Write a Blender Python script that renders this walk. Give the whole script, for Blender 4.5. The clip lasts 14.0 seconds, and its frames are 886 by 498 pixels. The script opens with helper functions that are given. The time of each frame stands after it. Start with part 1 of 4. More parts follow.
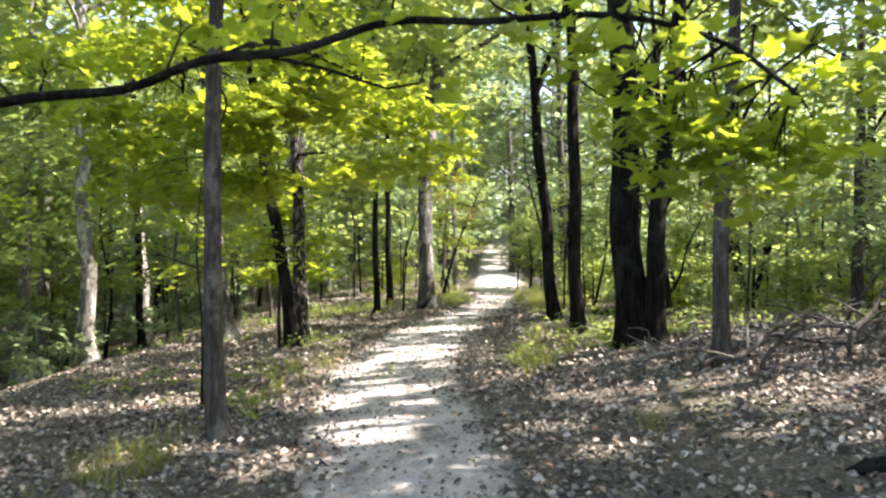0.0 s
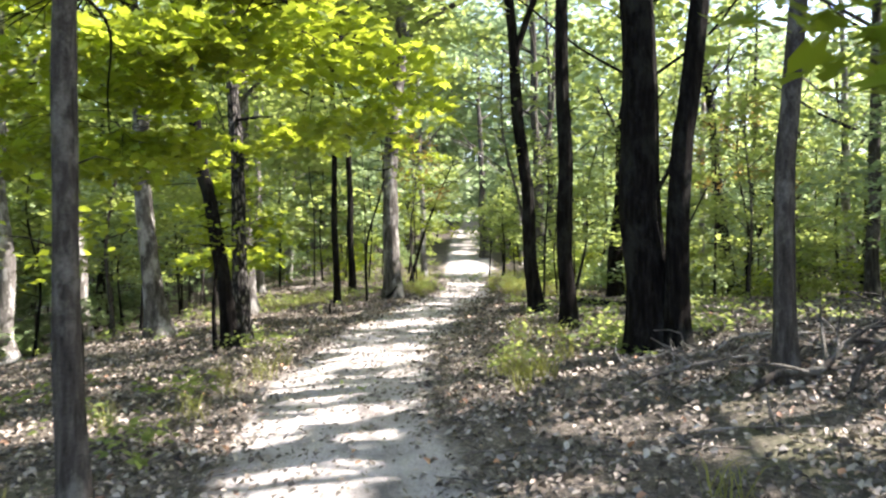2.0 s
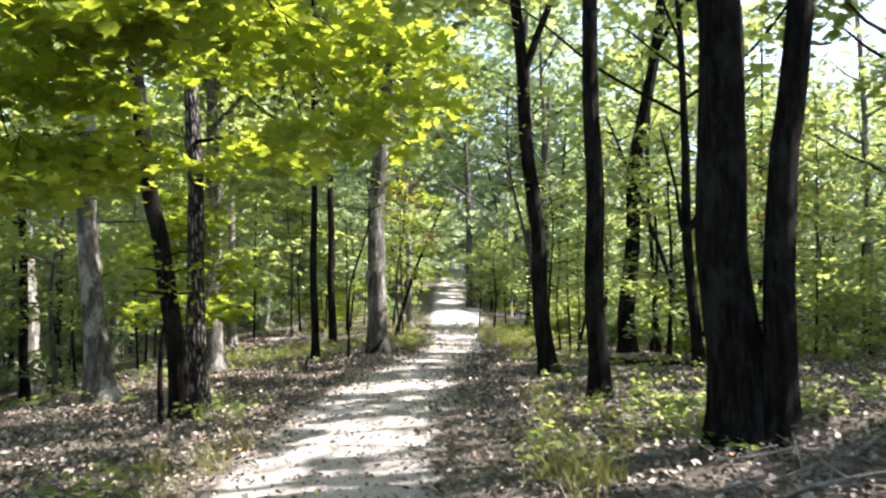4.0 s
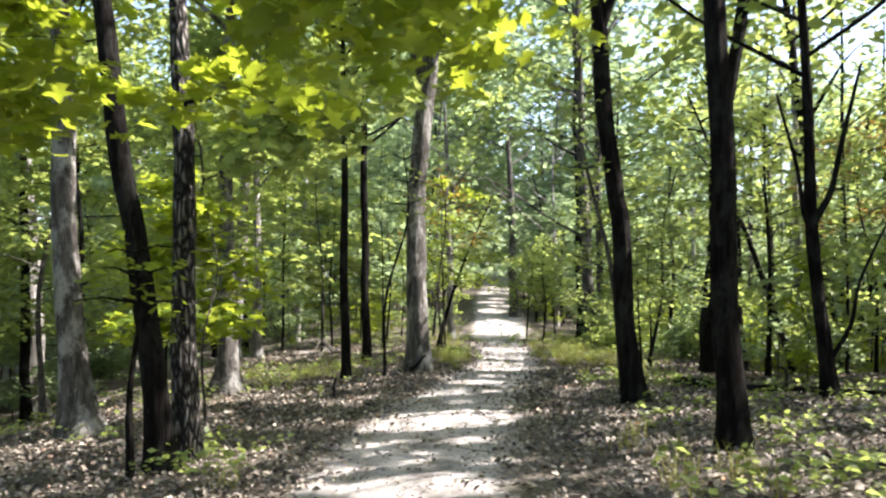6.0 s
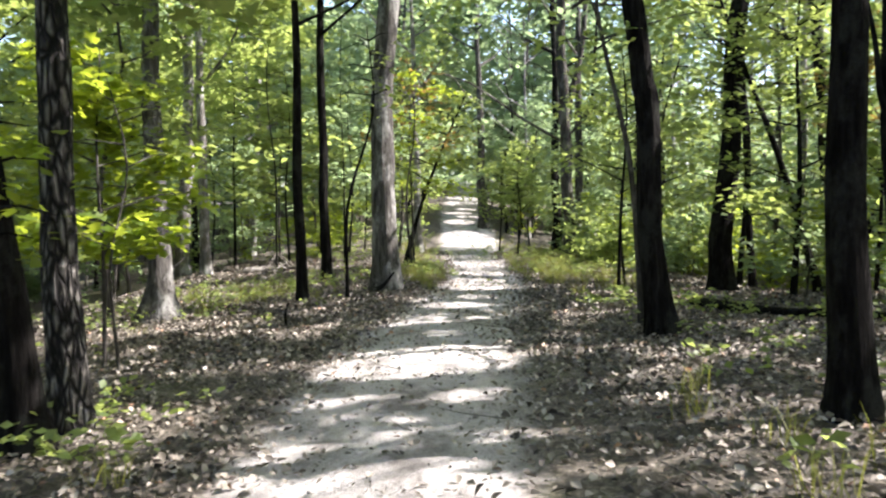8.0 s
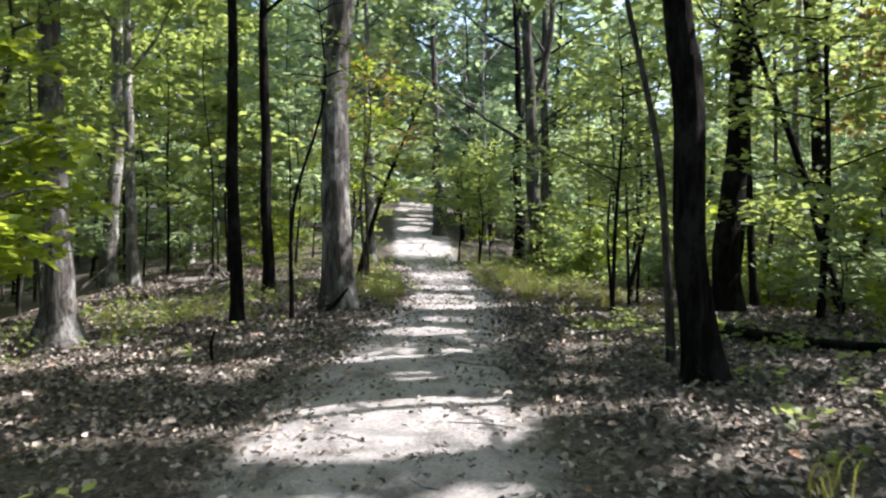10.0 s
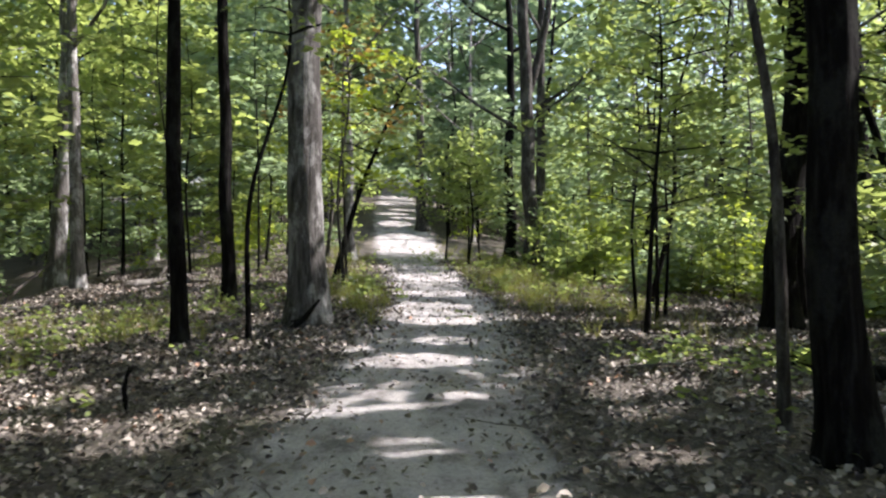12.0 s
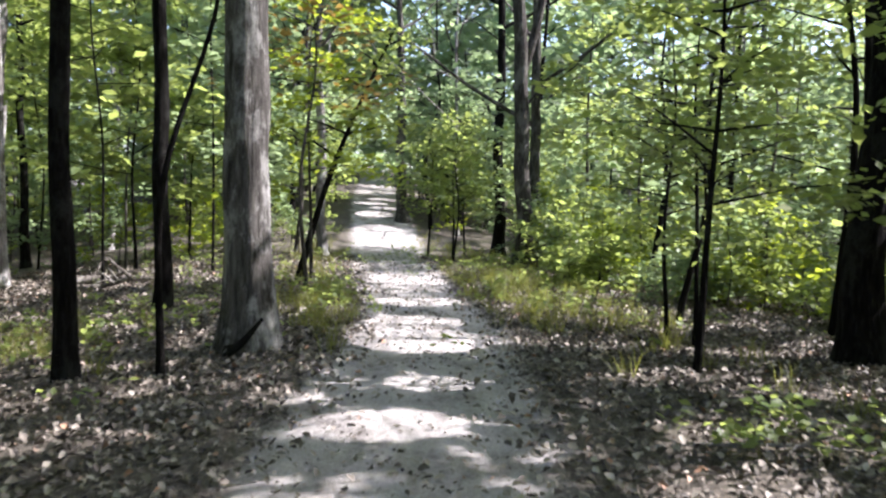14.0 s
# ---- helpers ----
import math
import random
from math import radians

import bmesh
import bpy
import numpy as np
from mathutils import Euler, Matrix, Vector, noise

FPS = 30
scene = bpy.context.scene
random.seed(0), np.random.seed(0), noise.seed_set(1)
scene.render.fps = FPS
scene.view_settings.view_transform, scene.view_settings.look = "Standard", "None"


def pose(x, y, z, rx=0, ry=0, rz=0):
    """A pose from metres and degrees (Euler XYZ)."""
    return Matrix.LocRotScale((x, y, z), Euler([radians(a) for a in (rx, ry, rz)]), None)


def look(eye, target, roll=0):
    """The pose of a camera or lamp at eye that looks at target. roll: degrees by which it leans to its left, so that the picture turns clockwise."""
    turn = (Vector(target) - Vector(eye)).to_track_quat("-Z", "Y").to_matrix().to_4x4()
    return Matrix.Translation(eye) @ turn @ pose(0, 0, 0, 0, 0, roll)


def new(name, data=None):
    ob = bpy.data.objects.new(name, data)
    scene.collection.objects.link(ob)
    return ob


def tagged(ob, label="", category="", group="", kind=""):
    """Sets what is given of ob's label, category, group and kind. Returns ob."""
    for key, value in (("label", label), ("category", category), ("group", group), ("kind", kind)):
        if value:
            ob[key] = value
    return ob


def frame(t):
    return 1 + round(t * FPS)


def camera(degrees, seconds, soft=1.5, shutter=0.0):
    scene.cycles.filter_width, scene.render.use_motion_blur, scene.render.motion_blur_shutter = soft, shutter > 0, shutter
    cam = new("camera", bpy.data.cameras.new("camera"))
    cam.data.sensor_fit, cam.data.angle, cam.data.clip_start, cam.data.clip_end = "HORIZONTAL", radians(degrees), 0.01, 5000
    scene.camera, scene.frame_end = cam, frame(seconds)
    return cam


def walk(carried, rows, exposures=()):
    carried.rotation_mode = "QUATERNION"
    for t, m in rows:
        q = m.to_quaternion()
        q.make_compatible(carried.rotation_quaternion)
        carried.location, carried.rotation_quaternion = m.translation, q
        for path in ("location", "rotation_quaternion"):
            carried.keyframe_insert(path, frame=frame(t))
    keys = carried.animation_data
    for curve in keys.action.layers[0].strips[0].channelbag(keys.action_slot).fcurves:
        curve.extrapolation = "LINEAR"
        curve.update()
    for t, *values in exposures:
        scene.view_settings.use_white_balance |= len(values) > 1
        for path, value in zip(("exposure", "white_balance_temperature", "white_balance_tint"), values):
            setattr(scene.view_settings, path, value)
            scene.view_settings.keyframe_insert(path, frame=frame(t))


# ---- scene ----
# ---- camera and its walk ----
cam = camera(54.0, 14.0, soft=2.35, shutter=0.5)
EYE, LEAN = 1.5, -2.8
ROWS = [
    (0.0, 0.000, 0.000, 0.000, 0.03, 0.61, 2.98),
    (0.5, 0.005, 0.645, 0.002, -0.44, -0.18, 3.13),
    (1.0, 0.034, 1.254, -0.007, -0.77, -2.40, 3.36),
    (1.5, 0.015, 1.847, -0.025, -1.45, -1.50, 3.36),
    (2.0, 0.025, 2.465, -0.047, -2.07, -0.44, 3.28),
    (2.5, -0.025, 3.034, -0.059, -3.22, 0.50, 3.13),
    (5.0, -0.197, 6.365, -0.020, -3.04, 3.47, 2.57),
    (5.5, -0.231, 7.129, -0.044, -1.38, 3.70, 2.70),
    (6.0, -0.290, 7.838, -0.042, -0.96, 3.39, 2.93),
    (6.5, -0.308, 8.517, -0.062, -1.25, 2.52, 3.12),
    (7.0, -0.347, 9.153, -0.064, -1.94, 0.92, 3.32),
    (7.5, -0.384, 9.794, -0.074, -2.74, -1.18, 3.31),
    (8.0, -0.421, 10.400, -0.084, -3.47, -2.56, 3.14),
    (10.5, -0.502, 13.370, -0.089, -7.35, -2.26, 2.57),
    (11.0, -0.462, 14.011, -0.093, -7.58, -2.26, 2.59),
    (11.5, -0.433, 14.621, -0.086, -7.80, -2.35, 2.53),
    (12.0, -0.379, 15.241, -0.086, -8.16, -2.73, 2.39),
    (12.5, -0.295, 15.907, -0.089, -8.56, -3.29, 2.30),
    (13.0, -0.216, 16.579, -0.091, -8.92, -3.85, 2.19),
    (13.5, -0.121, 17.240, -0.089, -9.06, -4.33, 1.91),
    (14.0, -0.044, 17.834, -0.066, -9.40, -3.44, 1.46),
]
walk(cam, [(t, pose(0, 0, EYE, 0, LEAN, 0) @ pose(x, y, z, 90 + pitch, roll, yaw)) for t, x, y, z, yaw, pitch, roll in ROWS],
     exposures=[(0.0, 2.22, 6700, 19), (2.5, 2.18, 6400, 20), (5.0, 1.92, 6400, 19), (8.0, 1.9, 6200, 19), (11.0, 1.24, 6000, 21), (12.0, 1.36, 6020, 22), (12.5, 1.58, 5950, 22), (14.0, 1.66, 5920, 23)])

# ---- world, sun and exposure ----
SUN = Vector((0.69, 0.03, 0.72)).normalized()      # towards the sun
world = bpy.data.worlds.new("sky")
scene.world = world
world.use_nodes = True
sky = world.node_tree.nodes.new("ShaderNodeTexSky")
sky.sky_type, sky.sun_disc = "NISHITA", False
sky.sun_elevation = math.asin(SUN.z)
sky.sun_rotation = math.atan2(SUN.x, SUN.y)
sky.dust_density, sky.air_density = 2.0, 1.0
world.node_tree.links.new(sky.outputs["Color"], world.node_tree.nodes["Background"].inputs["Color"])
world.node_tree.nodes["Background"].inputs["Strength"].default_value = 0.15
sun_lamp = bpy.data.lights.new("sun", "SUN")
sun_lamp.energy, sun_lamp.angle, sun_lamp.color = 5.0, radians(0.53), (1.0, 0.94, 0.83)
new("sun", sun_lamp).matrix_world = look(SUN * 60, (0, 0, 0))

rng = np.random.default_rng(7)


# ---- materials ----
def material(name):
    m = bpy.data.materials.new(name)
    m.use_nodes = True
    t = m.node_tree
    return m, t, t.nodes["Principled BSDF"]


def node(t, kind, **values):
    n = t.nodes.new(kind)
    for key, value in values.items():
        n.inputs[key].default_value = value
    return n


def ramp(t, source, stops):
    r = t.nodes.new("ShaderNodeValToRGB")
    e = r.color_ramp.elements
    while len(e) < len(stops):
        e.new(0.5)
    for item, (at, colour) in zip(e, stops):
        item.position, item.color = at, (*colour, 1)
    t.links.new(source, r.inputs["Fac"])
    return r.outputs["Color"]


def mapped(t, scale):
    c = t.nodes.new("ShaderNodeTexCoord")
    m = node(t, "ShaderNodeMapping", Scale=scale)
    t.links.new(c.outputs["Object"], m.inputs["Vector"])
    return m.outputs["Vector"]


def noise_at(t, vector, scale, detail=4.0, rough=0.6):
    n = node(t, "ShaderNodeTexNoise", Scale=scale, Detail=detail, Roughness=rough)
    t.links.new(vector, n.inputs["Vector"])
    return n.outputs["Fac"]


def blend(t, kind, a, b, factor):
    m = t.nodes.new("ShaderNodeMix")
    m.data_type, m.blend_type = "RGBA", kind
    for socket, value in ((m.inputs["A"], a), (m.inputs["B"], b), (m.inputs["Factor"], factor)):
        if isinstance(value, bpy.types.NodeSocket):
            t.links.new(value, socket)
        elif isinstance(value, tuple):
            socket.default_value = (*value, 1)
        else:
            socket.default_value = value
    for socket in m.inputs:
        if socket.type == "RGBA" and socket.name == "A" and not isinstance(a, (float, int)):
            if isinstance(a, bpy.types.NodeSocket):
                t.links.new(a, socket)
            else:
                socket.default_value = (*a, 1)
        if socket.type == "RGBA" and socket.name == "B":
            if isinstance(b, bpy.types.NodeSocket):
                t.links.new(b, socket)
            else:
                socket.default_value = (*b, 1)
    return next(o for o in m.outputs if o.type == "RGBA")


def bump(t, bsdf, height, strength, distance):
    b = node(t, "ShaderNodeBump", Strength=strength, Distance=distance)
    t.links.new(height, b.inputs["Height"])
    t.links.new(b.outputs["Normal"], bsdf.inputs["Normal"])


def bark_material(name, dark, mid, light, patch, scale=22, gloss=0.12):
    """Furrowed bark: ridges drawn out along the stem, with paler lichen patches."""
    m, t, bsdf = material(name)
    long_grain = mapped(t, (1.0, 1.0, 0.14))
    plain = mapped(t, (1.0, 1.0, 1.0))
    ridge = noise_at(t, long_grain, scale, 6, 0.65)
    colour = ramp(t, ridge, ((0.34, dark), (0.52, mid), (0.72, light)))
    lichen = ramp(t, noise_at(t, mapped(t, (1, 1, 0.5)), 3.2, 5, 0.7), ((0.5, (0, 0, 0)), (0.6, (1, 1, 1))))
    spots = blend(t, "MIX", colour, patch, lichen)
    fine = ramp(t, noise_at(t, plain, 60, 3), ((0.3, (0.7, 0.7, 0.7)), (0.7, (1.15, 1.15, 1.15))))
    t.links.new(blend(t, "MULTIPLY", spots, fine, 1.0), bsdf.inputs["Base Color"])
    bsdf.inputs["Roughness"].default_value = 0.9
    bsdf.inputs["Specular IOR Level"].default_value = gloss
    bump(t, bsdf, ridge, 1.0, 0.05)
    return m


def plated_bark_material(name):
    """Bark broken into long loose plates with dark furrows between them."""
    m, t, bsdf = material(name)
    stretched = mapped(t, (1.0, 1.0, 0.3))
    wobble = t.nodes.new("ShaderNodeVectorMath")
    wobble.operation = "MULTIPLY_ADD"
    drift = t.nodes.new("ShaderNodeTexNoise")
    drift.inputs["Scale"].default_value = 9
    drift.inputs["Detail"].default_value = 4
    t.links.new(stretched, drift.inputs["Vector"])
    t.links.new(drift.outputs["Color"], wobble.inputs[0])
    wobble.inputs[1].default_value = (0.1, 0.1, 0.1)
    t.links.new(stretched, wobble.inputs[2])
    cells = t.nodes.new("ShaderNodeTexVoronoi")
    cells.feature = "DISTANCE_TO_EDGE"
    cells.inputs["Scale"].default_value = 17
    t.links.new(wobble.outputs[0], cells.inputs["Vector"])
    plate = cells.outputs["Distance"]
    colour = ramp(t, plate, ((0.04, (0.007, 0.006, 0.006)), (0.14, (0.05, 0.045, 0.041)), (0.36, (0.33, 0.31, 0.285))))
    age = ramp(t, noise_at(t, stretched, 11, 6, 0.7), ((0.32, (0.2, 0.19, 0.18)), (0.62, (1.3, 1.3, 1.28))))
    t.links.new(blend(t, "MULTIPLY", colour, age, 1.0), bsdf.inputs["Base Color"])
    bsdf.inputs["Roughness"].default_value = 0.85
    bsdf.inputs["Specular IOR Level"].default_value = 0.3
    bump(t, bsdf, plate, 1.0, 0.16)
    return m


def leaf_material(name, front, back, through_colour, share=0.5):
    """Thin green leaf that lets part of the light through, each leaf a little different."""
    m, t, bsdf = material(name)
    geo = t.nodes.new("ShaderNodeNewGeometry")
    one = geo.outputs["Random Per Island"]
    t.links.new(ramp(t, one, ((0.0, front), (0.75, back), (1.0, tuple(0.9 * c for c in through_colour)))), bsdf.inputs["Base Color"])
    bsdf.inputs["Roughness"].default_value = 0.5
    bsdf.inputs["Specular IOR Level"].default_value = 0.4
    thin = t.nodes.new("ShaderNodeBsdfTranslucent")
    lo, hi = tuple(0.62 * c for c in through_colour), tuple(min(1, 1.25 * c) for c in through_colour)
    t.links.new(ramp(t, one, ((0.0, hi), (1.0, lo))), thin.inputs["Color"])
    mix = t.nodes.new("ShaderNodeMixShader")
    mix.inputs[0].default_value = share
    t.links.new(bsdf.outputs[0], mix.inputs[1])
    t.links.new(thin.outputs[0], mix.inputs[2])
    t.links.new(mix.outputs[0], t.nodes["Material Output"].inputs["Surface"])
    return m


def floor_material():
    """Forest soil that passes into pale trodden dust where feet have worn it (mesh attribute "wear")."""
    m, t, bsdf = material("forest_floor")
    plain = mapped(t, (1, 1, 1))
    crumbs = noise_at(t, plain, 26, 8, 0.7)
    base = ramp(t, crumbs, ((0.34, (0.022, 0.019, 0.015)), (0.5, (0.075, 0.066, 0.053)), (0.62, (0.19, 0.169, 0.141)), (0.76, (0.36, 0.327, 0.28))))
    broad = ramp(t, noise_at(t, plain, 0.9, 5), ((0.35, (0.75, 0.73, 0.7)), (0.65, (1.2, 1.16, 1.12))))
    mixed = blend(t, "MULTIPLY", base, broad, 1.0)
    moss = ramp(t, noise_at(t, mapped(t, (1.1, 0.8, 1)), 0.55, 4), ((0.56, (0, 0, 0)), (0.7, (0.5, 0.5, 0.5))))
    soil = blend(t, "MIX", mixed, (0.10, 0.115, 0.035), moss)
    grit = noise_at(t, plain, 40, 8, 0.75)
    pale = ramp(t, grit, ((0.3, (0.14, 0.13, 0.124)), (0.45, (0.37, 0.352, 0.34)), (0.72, (0.56, 0.535, 0.52))))
    scuffs = ramp(t, noise_at(t, mapped(t, (1, 0.55, 1)), 2.1, 7, 0.7), ((0.36, (0.42, 0.4, 0.39)), (0.47, (0.85, 0.84, 0.83)), (0.6, (1.1, 1.09, 1.09))))
    dust = blend(t, "MULTIPLY", pale, scuffs, 1.0)
    wear = t.nodes.new("ShaderNodeAttribute")
    wear.attribute_name = "wear"
    ragged = noise_at(t, mapped(t, (1, 0.7, 1)), 2.6, 8, 0.75)
    add = t.nodes.new("ShaderNodeMath")
    add.operation = "ADD"
    t.links.new(wear.outputs["Fac"], add.inputs[0])
    t.links.new(ragged, add.inputs[1])
    share = ramp(t, add.outputs[0], ((0.74, (0, 0, 0)), (1.06, (1, 1, 1))))
    t.links.new(blend(t, "MIX", soil, dust, share), bsdf.inputs["Base Color"])
    bsdf.inputs["Roughness"].default_value = 0.95
    bump(t, bsdf, crumbs, 0.8, 0.04)
    return m


def litter_material():
    m, t, bsdf = material("dry_leaf")
    geo = t.nodes.new("ShaderNodeNewGeometry")
    t.links.new(ramp(t, geo.outputs["Random Per Island"], ((0.0, (0.038, 0.031, 0.024)), (0.4, (0.112, 0.095, 0.075)), (0.75, (0.26, 0.228, 0.188)), (0.95, (0.42, 0.378, 0.325)), (1.0, (0.33, 0.17, 0.09)))), bsdf.inputs["Base Color"])
    bsdf.inputs["Roughness"].default_value = 0.7
    return m


# Dark bark lowered further: the trunks' deep shade is put into the colour.
BARK_SHADE_DARK = bark_material("shade_dark_furrowed_bark", (0.003, 0.0026, 0.0024), (0.009, 0.008, 0.0073), (0.028, 0.026, 0.024), (0.024, 0.024, 0.0215), 24, 0.05)
BARK_GREY = bark_material("grey_brown_bark", (0.022, 0.019, 0.017), (0.06, 0.054, 0.048), (0.12, 0.11, 0.1), (0.14, 0.135, 0.12))
BARK_SCALY = plated_bark_material("scaly_plated_bark")
BARK_PALE = bark_material("pale_grey_bark", (0.09, 0.082, 0.074), (0.16, 0.15, 0.138), (0.24, 0.228, 0.212), (0.46, 0.455, 0.435))
BARK_MOTTLED = bark_material("grey_lichen_mottled_bark", (0.03, 0.0275, 0.025), (0.098, 0.091, 0.083), (0.2, 0.19, 0.175), (0.31, 0.305, 0.288), 17)
DEADWOOD = bark_material("weathered_dead_wood", (0.05, 0.043, 0.037), (0.15, 0.135, 0.118), (0.3, 0.28, 0.25), (0.3, 0.285, 0.26))
LEAF_YELLOW = leaf_material("yellow_green_leaf", (0.078, 0.128, 0.02), (0.105, 0.158, 0.026), (0.47, 0.57, 0.045), 0.55)
LEAF_GREEN = leaf_material("green_leaf", (0.065, 0.11, 0.032), (0.1, 0.145, 0.045), (0.42, 0.51, 0.13), 0.54)
# Paler, bluer green: distant haze is put into the leaf colour.
LEAF_HAZED = leaf_material("hazed_green_leaf", (0.08, 0.12, 0.056), (0.11, 0.155, 0.08), (0.37, 0.49, 0.235), 0.54)
LEAF_RUST = leaf_material("turning_leaf", (0.14, 0.095, 0.03), (0.17, 0.14, 0.04), (0.45, 0.3, 0.07), 0.5)
GRASS = leaf_material("grass_blade", (0.11, 0.13, 0.03), (0.17, 0.17, 0.05), (0.34, 0.36, 0.07), 0.4)
FLOOR, DRY = floor_material(), litter_material()


# ---- ground and trail ----
def ease(a, b, v):
    u = np.clip((v - a) / (b - a), 0, 1)
    return u * u * (3 - 2 * u)


def height(x, y):
    """The lie of the land: falling away into a hollow on the left, a low bank on the right, a rise at the far end."""
    x, y = np.asarray(x, float), np.asarray(y, float)
    right = np.clip(x, 0, 9) * (0.085 - 0.08 * ease(10, 24, y) - 0.03 * ease(23, 28, y)) - 0.06 * np.clip(x - 6, 0, 12) * ease(24, 30, y)
    left = 0.068 * np.maximum(np.minimum(x, 0), -25) + 0.2 * np.clip(x + 6, -12, 0) * (1 - 0.4 * ease(30, 42, y))
    bank = 0.27 * np.exp(-((x - 4) / 1.8) ** 2 - ((y - 10.2) / 2.5) ** 2)
    rise = 0.085 * np.clip(y - 47, 0, 70) * ease(47, 61, y)
    lumps = 0.025 * np.sin(1.7 * x + 0.6 * y) * np.sin(0.9 * y - 0.7 * x) + 0.012 * np.sin(4.1 * x + 1.3) * np.sin(3.3 * y)
    return right + left + bank + rise + lumps * ease(0.6, 2.2, np.abs(x - trail_middle(y)))


TRAIL = ((-8, -0.3, 0.7), (0, -0.25, 0.62), (6, -0.25, 0.6), (7.7, -0.42, 0.66), (9.8, -0.65, 0.68), (12.5, -0.68, 0.74), (14.8, -0.55, 0.74), (18, -0.22, 0.86), (20.3, 0.08, 0.8),
         (22.2, 0.48, 0.76), (24.8, 0.96, 0.77), (26.4, 1.28, 0.8), (27.7, 1.48, 0.76), (33.7, 1.92, 0.85), (38, 2.2, 0.9), (52.5, 3.4, 1.15), (65, 4.1, 1.15), (78, 5.2, 1.05), (110, 8.0, 1.0))
TRAIL_Y, TRAIL_X, TRAIL_W = (np.array(c) for c in zip(*TRAIL))


def trail_middle(y):
    return np.interp(y, TRAIL_Y, TRAIL_X)


def mesh_from(name, verts, faces, mat=None, smooth=True):
    me = bpy.data.meshes.new(name)
    me.from_pydata([tuple(v) for v in verts], [], [tuple(f) for f in faces])
    if smooth:
        me.polygons.foreach_set("use_smooth", np.ones(len(me.polygons), bool))
    if mat:
        me.materials.append(mat)
    me.update()
    return me


def grid_faces(nx, ny):
    i, j = np.meshgrid(np.arange(nx - 1), np.arange(ny - 1), indexing="ij")
    a = (i * ny + j).ravel()
    return np.stack((a, a + ny, a + ny + 1, a + 1), 1)


def worn(me):
    """How far feet have worn the floor: 1 along the trail, fading over ragged verges."""
    co = np.empty(len(me.vertices) * 3)
    me.vertices.foreach_get("co", co)
    x, y = co[0::3], co[1::3]
    off = np.abs(x - trail_middle(y)) / np.interp(y, TRAIL_Y, TRAIL_W)
    value = np.where((y > -12) & (y < 108), 0.75 * (1 - ease(0.55, 1.75, off)), 0.0)
    me.attributes.new("wear", "FLOAT", "POINT").data.foreach_set("value", value)


def build_ground():
    far = np.array([24, 36, 55, 90, 160, 300, 700, 1800.0])
    xs = np.concatenate((-far[::-1], np.arange(-12, -20, -1.0)[::-1], np.arange(-11.8, 12, 0.17), np.arange(12.4, 20, 1.0), far))
    ys = np.concatenate((-far[::-1], np.arange(-18, -4, 1.0), np.arange(-3.5, 36, 0.17), np.arange(36.5, 95, 0.7), [100, 110, 120, 135, 160, 220, 400, 900, 2000.0]))
    xs = np.unique(xs)
    gx, gy = np.meshgrid(xs, ys, indexing="ij")
    gz = height(gx, gy)
    fine = np.array([noise.fractal((x * 2.3, y * 2.3, 0), 1.0, 2.0, 4) if abs(x) < 13 and -4 < y < 40 else 0 for x, y in zip(gx.ravel(), gy.ravel())]).reshape(gz.shape)
    gz = gz + 0.03 * fine * ease(0.3, 1.4, np.abs(gx - trail_middle(gy)))
    me = mesh_from("ground", np.stack((gx, gy, gz), -1).reshape(-1, 3), grid_faces(len(xs), len(ys)), FLOOR)
    worn(me)
    return tagged(new("ground", me), "brown forest floor of soil and leaf mould", "forest floor", kind="structure")


def build_trail():
    """A trodden dirt strip, crowned a little above the soil and dipping under it at ragged edges."""
    us = np.linspace(-1.45, 1.45, 37)
    ys = np.concatenate((np.arange(-6, 36, 0.12), np.arange(36, 108, 0.4)))
    verts = []
    for u in us:
        for y in ys:
            w = np.interp(y, TRAIL_Y, TRAIL_W)
            x = trail_middle(y) + u * w
            ragged = noise.fractal((x * 1.6, y * 1.1, 3.0), 1.0, 2.0, 4)
            z = height(x, y) + 0.012 - 0.05 * ease(0.35, 1.35, abs(u)) + 0.03 * ragged * ease(0.2, 0.7, abs(u)) + 0.012 * noise.noise((x * 7, y * 5, 1.0))
            verts.append((x, y, z))
    me = mesh_from("trail", verts, grid_faces(len(us), len(ys)), FLOOR)
    worn(me)
    return tagged(new("trail", me), "pale dusty trodden dirt trail through the woods", "path", kind="structure")


build_ground()
build_trail()


# ---- parts and shapes ----
def part(name, me, parent, label=""):
    ob = new(name, me)
    ob.parent = parent
    return tagged(ob, label)


def thing(name, x, y, label, category, group="", z=None):
    ob = new(name)
    ob.empty_display_size = 0.2
    ob.location = (x, y, float(height(x, y)) if z is None else z)
    return tagged(ob, label, category, group)


def spline(points, step):
    """Points along a smooth line through the given ones."""
    p = np.array(points, float)
    p = np.vstack((2 * p[0] - p[1], p, 2 * p[-1] - p[-2]))
    out = []
    for a, b, c, d in zip(p[:-3], p[1:-2], p[2:-1], p[3:]):
        n = max(1, int(np.linalg.norm(c - b) / step))
        for t in np.arange(n) / n:
            out.append(0.5 * (2 * b + (c - a) * t + (2 * a - 5 * b + 4 * c - d) * t * t + (3 * b - a - 3 * c + d) * t ** 3))
    return np.vstack((out, p[-2]))


